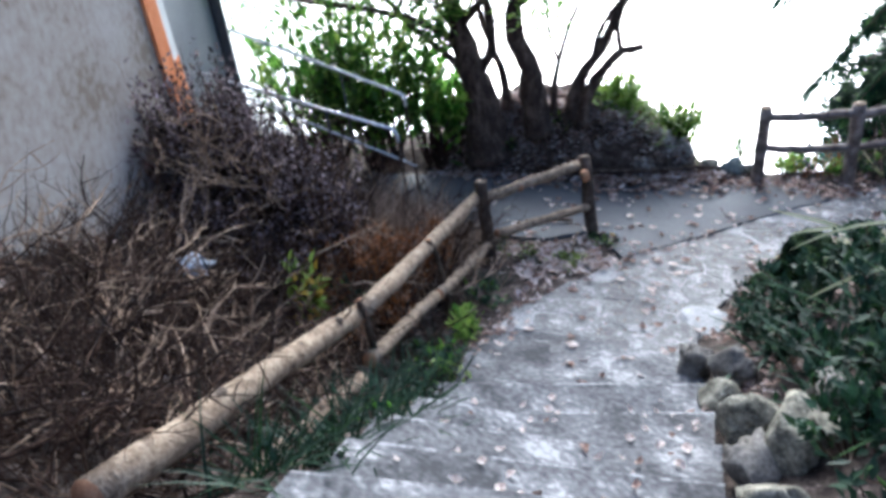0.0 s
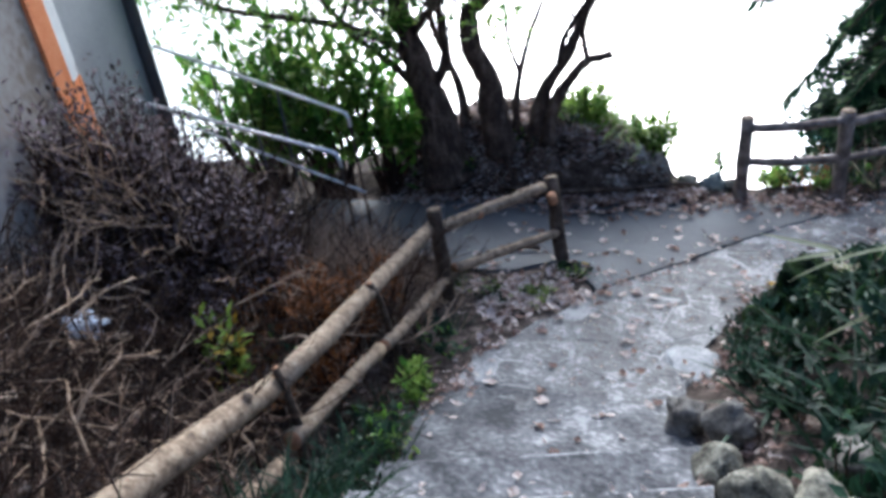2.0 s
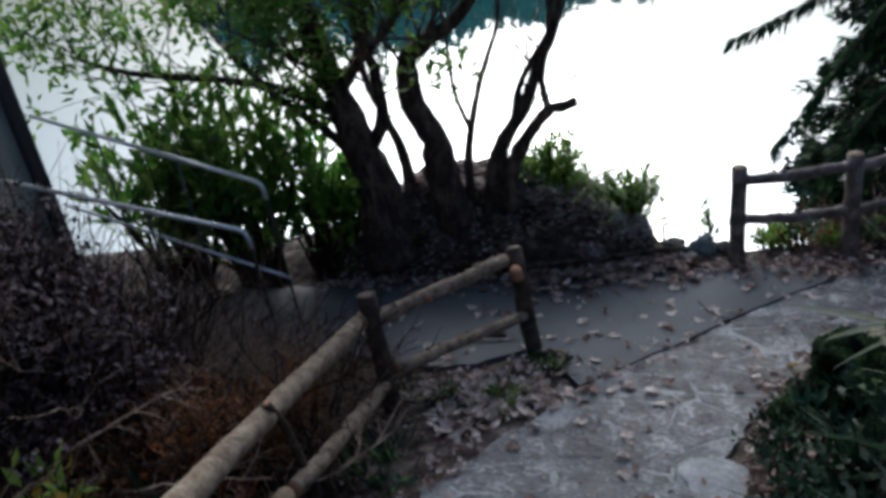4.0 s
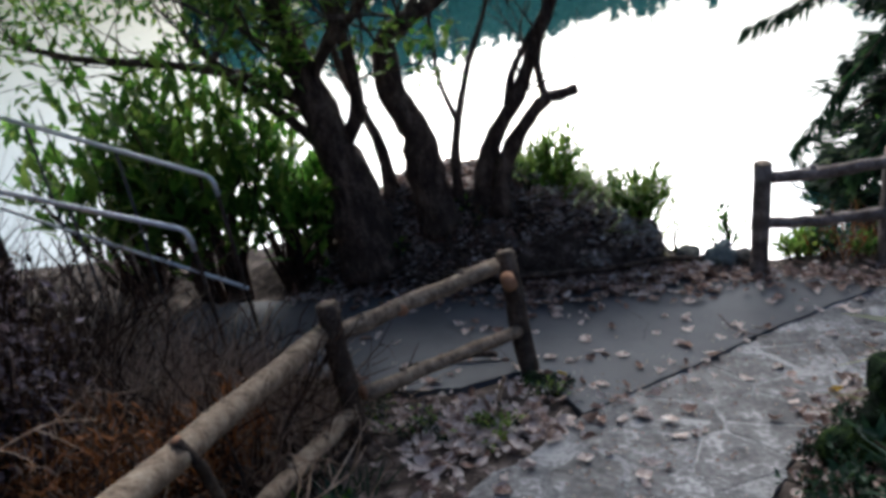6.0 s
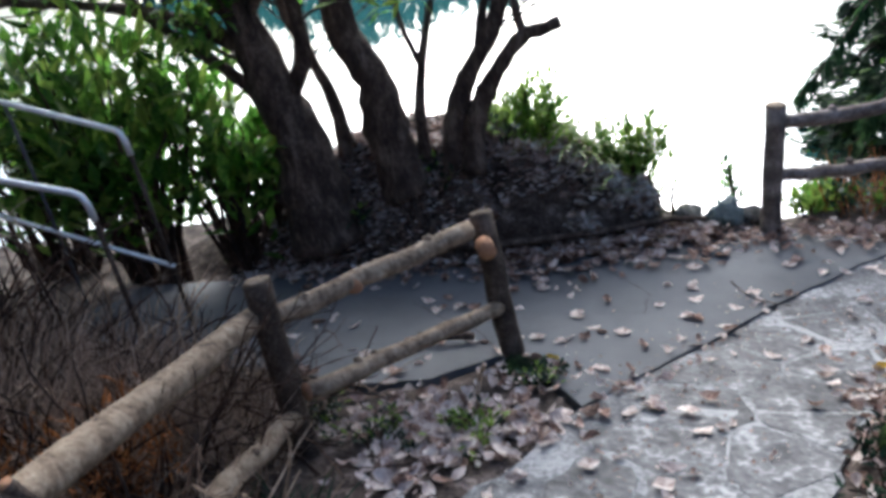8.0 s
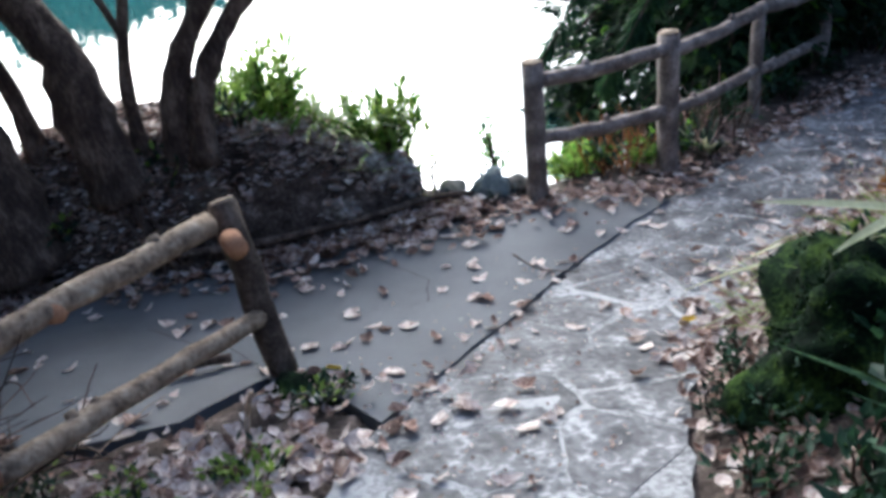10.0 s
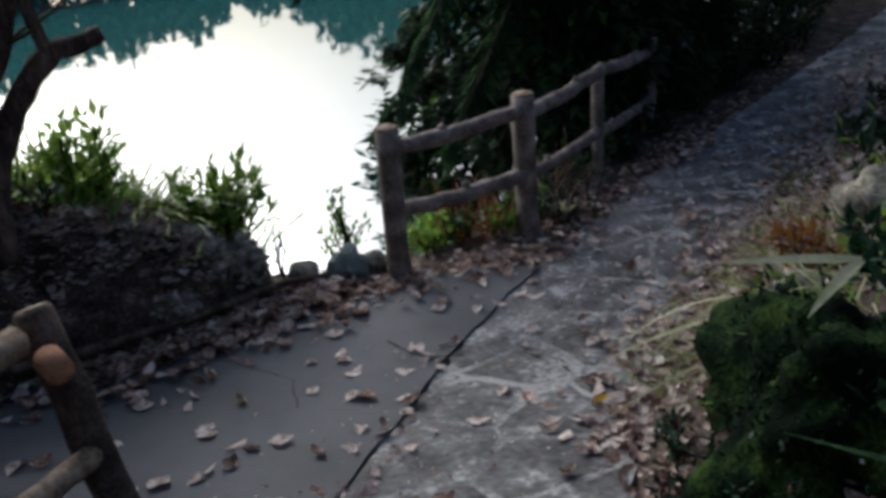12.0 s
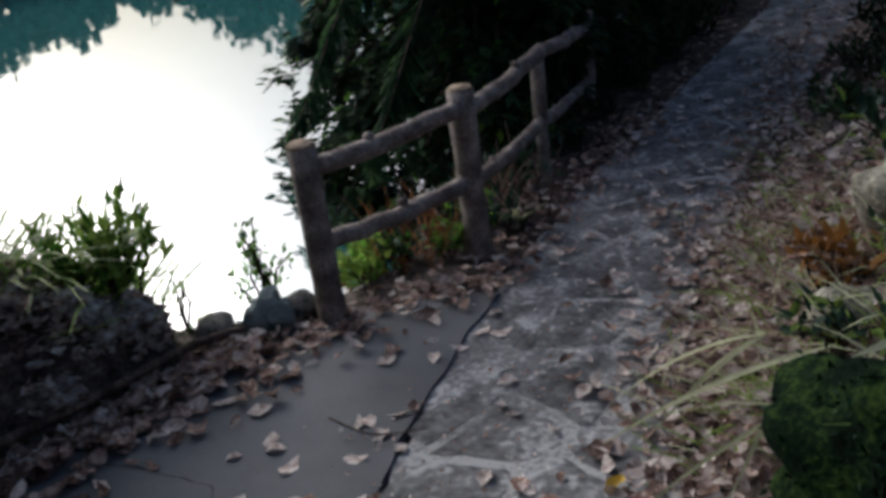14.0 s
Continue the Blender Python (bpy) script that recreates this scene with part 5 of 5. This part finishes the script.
def bough(label, pts, seed, droop=0.3):
    """A drooping bough fringed with long hanging leaflets on both sides."""
    r = random.Random(seed)
    b, bl = Build(), Build()
    out = limb(b, pts, 0.02, 0.005, 6, r, 6)
    n = len(out)
    for i in range(n // 3, n - 1):
        d = (out[i + 1] - out[i]).normalized()
        w = d.cross(Vector((0, 0, 1))).normalized()
        for k in range(26):
            q = out[i].lerp(out[i + 1], r.random()) + rvec(r) * 0.03
            L = droop * r.uniform(0.5, 1.1) * (1.15 - 0.6 * i / n)
            bl.leaf(q, d * r.uniform(0.2, 0.9) + w * r.choice((-1, 1)) * r.uniform(0.2, 1.0) + Vector((0, 0, -r.uniform(0.3, 1.1))), w, L, L * 0.13, 0, 0.2, r.uniform(0, 0.12))
    ob = thing("hanging_bough", label, "bough", "boughs over the water", at=tuple(pts[0]))
    part("branch", b, M_BARK, ob)
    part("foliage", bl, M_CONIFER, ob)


bough("long drooping conifer bough hanging over the water", [(5.7, 11.9, 3.3), (4.6, 11.3, 2.35), (3.6, 10.7, 1.3), (2.8, 10.5, 0.25)], 311, 0.42)
bough("long drooping conifer bough reaching over the water", [(5.7, 11.9, 3.6), (4.3, 11.1, 2.6), (3.3, 10.7, 1.95), (2.3, 10.5, 1.55)], 312, 0.36)
bough("short drooping conifer bough behind the fence", [(5.6, 11.8, 2.6), (4.6, 10.9, 1.6), (3.8, 10.4, 0.7), (3.3, 10.2, 0.05)], 313, 0.4)
conifer("broad dark conifer with drooping boughs further along the path", (9.6, 15.0), -0.6, 9.0, 3.6, 200, 120, 302)
# Out of view: this one is added only to darken the far path.
conifer("unseen conifer added over the bank to shade the path", (12.0, 9.0), 3.6, 11.0, 3.2, 100, 100, 303)
conifer("dark conifer at the path's end", (15.5, 17.5), 0.0, 10.0, 3.8, 130, 90, 304)


# ---- far shore ----
def far_tree(c, h, w, seed):
    r = random.Random(seed)
    z = hz(*c)
    ob = thing("far_tree", "low tree on the far shore, bluish haze put into its green", "tree", "trees of the far shore", at=(c[0], c[1], z))
    b = Build()
    limb(b, [(c[0], c[1], z - 0.5), (c[0] + r.uniform(-0.5, 0.5), c[1], z + h * 0.4), (c[0], c[1], z + h * 0.8)], 0.12, 0.04, 8, r)
    part("trunk", b, M_BARK, ob)
    bl = Build()
    lumps = [(Vector((c[0] + r.uniform(-1, 1) * w * 0.5, c[1] + r.uniform(-1, 1) * w * 0.3, z + h * r.uniform(0.2, 0.75))), h * r.uniform(0.14, 0.26)) for _ in range(16)] + [(Vector((c[0], c[1], z + h * 0.8)), h * 0.2), (Vector((c[0], c[1], z + h * 0.35)), h * 0.3)]
    for i in range(620):
        p, q = r.choice(lumps)
        v = rvec(r).normalized() * q * r.uniform(0.75, 1.05)
        s = r.uniform(0.25, 0.6)
        bl.leaf(p + v, rvec(r) + Vector((0, 0, -0.3)), v.normalized() + 0.4 * rvec(r), s, s * 0.8, 0, 0.2, 0.1)
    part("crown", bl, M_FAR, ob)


FAR_TREES = [(-27, 4.4), (-23, 4.3), (-19, 4.2), (-15.5, 4.0), (-12, 3.6), (-9, 3.3), (-6, 3.1), (-3, 2.7), (0, 2.6), (3.5, 2.25), (7, 2.0), (11, 1.36), (14.4, 2.11), (16.5, 3.41), (18.3, 3.08), (20.5, 4.45), (24, 4.73), (29, 4.73), (35, 4.73)]
for i, (az, h) in enumerate(FAR_TREES):
    a = radians(az)
    dist = 30 + 2.0 * (i % 2)
    far_tree((0.8 + dist * math.sin(a), 4.5 + dist * math.cos(a)), h, 2.6, 400 + i)


# ---- fallen leaves ----
def litter_leaf(b, p, size, rnd, slot=0, flat=0.35):
    """A curled dry leaf lying at p: two rows of faces bent along the midrib."""
    a = rnd.uniform(0, 6.28)
    d = Vector((math.cos(a), math.sin(a), rnd.uniform(-flat, flat) * 0.5))
    s = Vector((-math.sin(a), math.cos(a), rnd.uniform(-flat, flat) * 0.6))
    u = d.cross(s).normalized()
    c1, cl, cr = rnd.uniform(-0.1, 0.35), rnd.uniform(-0.3, 1.3), rnd.uniform(-0.3, 1.3)
    n = len(b.v)
    wide = rnd.uniform(0.6, 1.25)
    prof = ((0.0, 0.05 * wide), (0.25, 0.26 * wide * rnd.uniform(0.8, 1.2)), (0.55, 0.3 * wide * rnd.uniform(0.75, 1.2)), (0.8, 0.2 * wide * rnd.uniform(0.6, 1.3)), (1.0, 0.02))
    for t, w in prof:
        lift = u * size * (c1 * (2 * t - 1) ** 2)
        m_ = Vector(p) + d * size * (t - 0.5) + lift
        for k in (-1, 0, 1):
            b.v.append(tuple(m_ + s * size * w * k * rnd.uniform(0.7, 1.25) + u * size * w * (cl if k < 0 else cr) * abs(k) * rnd.uniform(0.6, 1.4)))
    for i in range(4):
        for k in (0, 1):
            q = n + i * 3 + k
            b.f.append((q, q + 1, q + 4, q + 3))
            b.m.append(slot)


PAVED = 0.022


def floor_at(x, y):
    on = bool(inside(ASPHALT, np.array([x]), np.array([y]))[0]) or bool(inside(STONE_PATH, np.array([x]), np.array([y]))[0])
    if y < 3.0 and -0.1 < x < 1.7:
        return None
    on_a = bool(inside(ASPHALT, np.array([x]), np.array([y]))[0])
    return float(base(x, y)) + (0.038 if on_a else PAVED) if on else hz(x, y) + 0.01


r = random.Random(500)
b = Build()


def strew(n, ax, ay, bx, by, spread_, size, pale=0.25, pile=0.02):
    for _ in range(n):
        t = r.random()
        x, y = ax + (bx - ax) * t + r.gauss(0, spread_), ay + (by - ay) * t + r.gauss(0, spread_)
        z = floor_at(x, y)
        if z is None:
            continue
        litter_leaf(b, (x, y, z + r.uniform(0.004, pile)), size * r.uniform(0.55, 1.25), r, 1 if r.random() < pale else 0)


strew(440, 0.1, 8.02, 1.7, 8.38, 0.1, 0.105, 0.3, 0.05)
strew(260, 1.5, 8.45, 3.0, 8.2, 0.14, 0.085, 0.2, 0.04)
strew(260, 2.9, 8.25, 5.6, 9.75, 0.13, 0.08, 0.2, 0.03)
strew(110, 0.1, 7.8, 1.9, 8.1, 0.16, 0.1, 0.35, 0.03)
strew(90, -1.2, 7.9, 0.2, 8.0, 0.12, 0.09, 0.2, 0.03)
strew(650, -1.8, 7.95, -0.3, 8.25, 0.12, 0.075, 0.65, 0.04)
strew(330, -0.3, 5.72, 0.55, 5.68, 0.17, 0.085, 0.75, 0.03)
strew(170, 0.0, 5.2, 0.35, 5.95, 0.15, 0.085, 0.75, 0.03)
strew(70, 0.35, 6.3, 0.65, 6.15, 0.09, 0.07, 0.6, 0.05)
strew(24, 0.85, 5.95, 1.65, 6.8, 0.05, 0.075, 0.5, 0.02)
strew(700, 2.4, 6.2, 4.6, 7.8, 0.2, 0.085, 0.6, 0.03)
strew(900, 3.2, 6.4, 6.5, 8.6, 0.4, 0.08, 0.5, 0.03)
strew(500, 6.0, 8.3, 10.0, 11.0, 0.4, 0.085, 0.5, 0.03)
strew(700, -1.4, 8.5, 1.2, 8.75, 0.18, 0.065, 0.45, 0.04)
strew(320, 1.85, 4.5, 2.7, 5.1, 0.2, 0.065, 0.25, 0.03)
strew(200, 2.5, 5.9, 3.3, 6.4, 0.15, 0.075, 0.3, 0.04)
strew(420, -1.3, 8.25, 1.2, 8.5, 0.12, 0.06, 0.4, 0.06)
strew(160, -0.25, 3.2, 0.15, 5.2, 0.08, 0.06, 0.4, 0.02)
strew(520, -2.2, 1.2, -1.3, 4.6, 0.5, 0.07, 0.2, 0.1)
strew(140, 2.1, 6.0, 2.6, 6.35, 0.08, 0.07, 0.35, 0.03)
strew(420, 3.0, 6.78, 8.4, 10.45, 0.09, 0.07, 0.25, 0.02)
strew(260, 3.2, 8.3, 8.6, 11.5, 0.08, 0.07, 0.2, 0.02)
strew(700, 3.2, 6.2, 6.0, 8.0, 0.3, 0.075, 0.5, 0.03)
strew(200, 1.75, 4.5, 2.2, 5.8, 0.09, 0.065, 0.3, 0.02)
strew(160, 1.7, 2.6, 2.1, 4.2, 0.15, 0.07, 0.2, 0.03)
strew(320, 1.0, 6.2, 3.2, 7.6, 0.3, 0.022, 0.25, 0.006)
strew(500, 3.2, 7.6, 6.0, 9.4, 0.3, 0.024, 0.25, 0.006)
strew(300, 0.9, 4.4, 1.3, 6.2, 0.3, 0.022, 0.4, 0.006)
for y_, n_ in ((8.12, 500), (8.24, 800), (8.36, 900), (8.52, 900), (8.7, 700), (8.9, 500)):
    strew(n_, -1.5, y_, 1.15, y_ + 0.12, 0.06, 0.06, 0.6, 0.02)
for k in range(1600):
    v = r.choice(MOUND_TOPS)
    if v[2] > hz(v[0], v[1]) - 0.02:
        litter_leaf(b, (v[0], v[1], v[2] + 0.012), 0.06 * r.uniform(0.4, 1.2), r, 1 if r.random() < 0.6 else 0, 0.8)
solo("leaf_litter", b, [M_LITTER, M_PALELEAF], "drifts of dry brown fallen leaves along the edges", "leaf litter", kind="stuff")

samples = []
for i in range(7):
    bb = Build()
    rr = random.Random(600 + i)
    litter_leaf(bb, (0, 0, 0.006), 0.105, rr, 0, 0.25)
    samples.append(bb.mesh("fallen_leaf", [M_PALELEAF if i % 4 else M_LITTER]))
made = 0
r = random.Random(510)
while made < 260:
    x, y = r.uniform(-1.2, 6.5), r.uniform(3.1, 10.2)
    on_a = bool(inside(ASPHALT, np.array([x]), np.array([y]))[0])
    on_p = bool(inside(STONE_PATH, np.array([x]), np.array([y]))[0])
    if not (on_a or on_p) or (on_p and not on_a and r.random() < 0.35):
        continue
    ob = new("fallen_leaf", r.choice(samples))
    e = 0.05
    sx, sy = (float(base(x + e, y)) - float(base(x - e, y))) / (2 * e), (float(base(x, y + e)) - float(base(x, y - e))) / (2 * e)
    ob.matrix_basis = Matrix.LocRotScale((x, y, float(base(x, y)) + (0.034 if on_a else 0.025)), Euler((math.atan(sy), -math.atan(sx), 0)).to_quaternion() @ Euler((0, 0, r.uniform(0, 6.28))).to_quaternion(), [r.uniform(0.6, 1.15)] * 3)
    tagged(ob, "pale curled dry leaf lying on the paving", "fallen leaf", "fallen leaves on the paving")
    made += 1
for (x, y) in ((0.62, 6.42), (1.2, 8.2), (2.3, 6.4)):
    bb = Build()
    litter_leaf(bb, (x, y, floor_at(x, y) + 0.012), 0.09, random.Random(int(x * 100)), 0, 0.2)
    solo("yellow_leaf", bb, M_YELLOW, "bright yellow fallen leaf on the ground", "fallen leaf")
# pale flecks on the upper steps
for k in range(60):
    x, y = r.uniform(0.0, 1.6), r.uniform(1.3, 3.3)
    k_ = (STEP_Y + STEP_SKEW * (x - 0.8) - y) / STEP_D
    if k_ < 0:
        continue
    y_ = STEP_Y - STEP_D * math.floor(k_) - 0.2
    z = step_top(math.floor(k_)) + 0.006 + 0.5 * (step_top(math.floor(k_) + 1) - step_top(math.floor(k_))) * (k_ % 1) + float(base(x, y_ + STEP_SKEW * (x - 0.8))) - float(base(0.8, y_))
    ob = new("fallen_leaf", r.choice(samples))
    ob.matrix_basis = Matrix.LocRotScale((x, y, z), Euler((0, 0, r.uniform(0, 6.28))), [r.uniform(0.35, 0.8)] * 3)
    tagged(ob, "pale curled dry leaf lying on the steps", "fallen leaf", "fallen leaves on the steps")

# ---- crazy paving, stone by stone ----
r = random.Random(700)
seeds = []
gy_ = 3.0
row = 0
while gy_ < 12.0:
    gx_ = -0.4 + 0.24 * (row % 2)
    while gx_ < 9.5:
        p = (gx_ + r.uniform(-0.2, 0.2), gy_ + r.uniform(-0.2, 0.2))
        if abs(float(side(RIGHT_EDGE, np.array(p[0]), np.array(p[1])))) < 3.2:
            seeds.append(p)
        gx_ += 0.50
    gy_ += 0.43
    row += 1
for i, s in enumerate(seeds):
    if not bool(inside(STONE_PATH, np.array([s[0]]), np.array([s[1]]))[0]) or s[1] < 3.9:
        continue
    gap = r.choice((0.004, 0.008, 0.012, 0.018)) * r.uniform(0.7, 1.3)
    cell = STONE_PATH
    for n_, c_ in (((1, 0), s[0] + 0.6), ((-1, 0), 0.6 - s[0]), ((0, 1), s[1] + 0.6), ((0, -1), 0.6 - s[1])):
        cell = clip_half(cell, n_, c_)
    for q in seeds:
        d = math.dist(s, q)
        if 0 < d < 1.2 and cell:
            n_ = ((q[0] - s[0]) / d, (q[1] - s[1]) / d)
            cell = clip_half(cell, n_, n_[0] * (s[0] + q[0]) / 2 + n_[1] * (s[1] + q[1]) / 2 - gap)
    if len(cell) < 3:
        continue
    # worn corners
    ring = []
    for j, p in enumerate(cell):
        a, c = cell[j - 1], cell[(j + 1) % len(cell)]
        ring.append((p[0] + 0.12 * (a[0] - p[0]) + r.uniform(-0.018, 0.01), p[1] + 0.12 * (a[1] - p[1]) + r.uniform(-0.018, 0.01)))
        ring.append((p[0] + 0.11 * (c[0] - p[0]) + r.uniform(-0.008, 0.008), p[1] + 0.11 * (c[1] - p[1]) + r.uniform(-0.008, 0.008)))
        if math.dist(p, c) > 0.16:
            for k in (0.33, 0.5, 0.67):
                w = r.uniform(0.0, 0.1)
                mx, my = p[0] + k * (c[0] - p[0]), p[1] + k * (c[1] - p[1])
                ring.append((mx + w * (s[0] - mx), my + w * (s[1] - my)))
    bb = Build()
    lift = 0.0202 + r.uniform(-0.0006, 0.0012)
    tz = (r.uniform(-0.003, 0.003), r.uniform(-0.003, 0.003))
    n = len(ring)
    for f, dz in ((1.0, -0.05), (1.0, lift - 0.002), (0.97, lift)):
        for p in ring:
            x, y = s[0] + f * (p[0] - s[0]), s[1] + f * (p[1] - s[1])
            bb.v.append((x - s[0], y - s[1], float(base(x, y)) + dz + tz[0] * (x - s[0]) + tz[1] * (y - s[1])))
    for lay in (0, 1):
        for j in range(n):
            bb.f.append((lay * n + j, lay * n + (j + 1) % n, (lay + 1) * n + (j + 1) % n, (lay + 1) * n + j))
            bb.m.append(0)
    bb.f.append(tuple(range(2 * n, 3 * n)))
    bb.m.append(0)
    ob = new("paving_stone", bb.mesh("paving_stone", M_STONE, False))
    ob.location = (s[0], s[1], 0)
    ob.parent = pavement
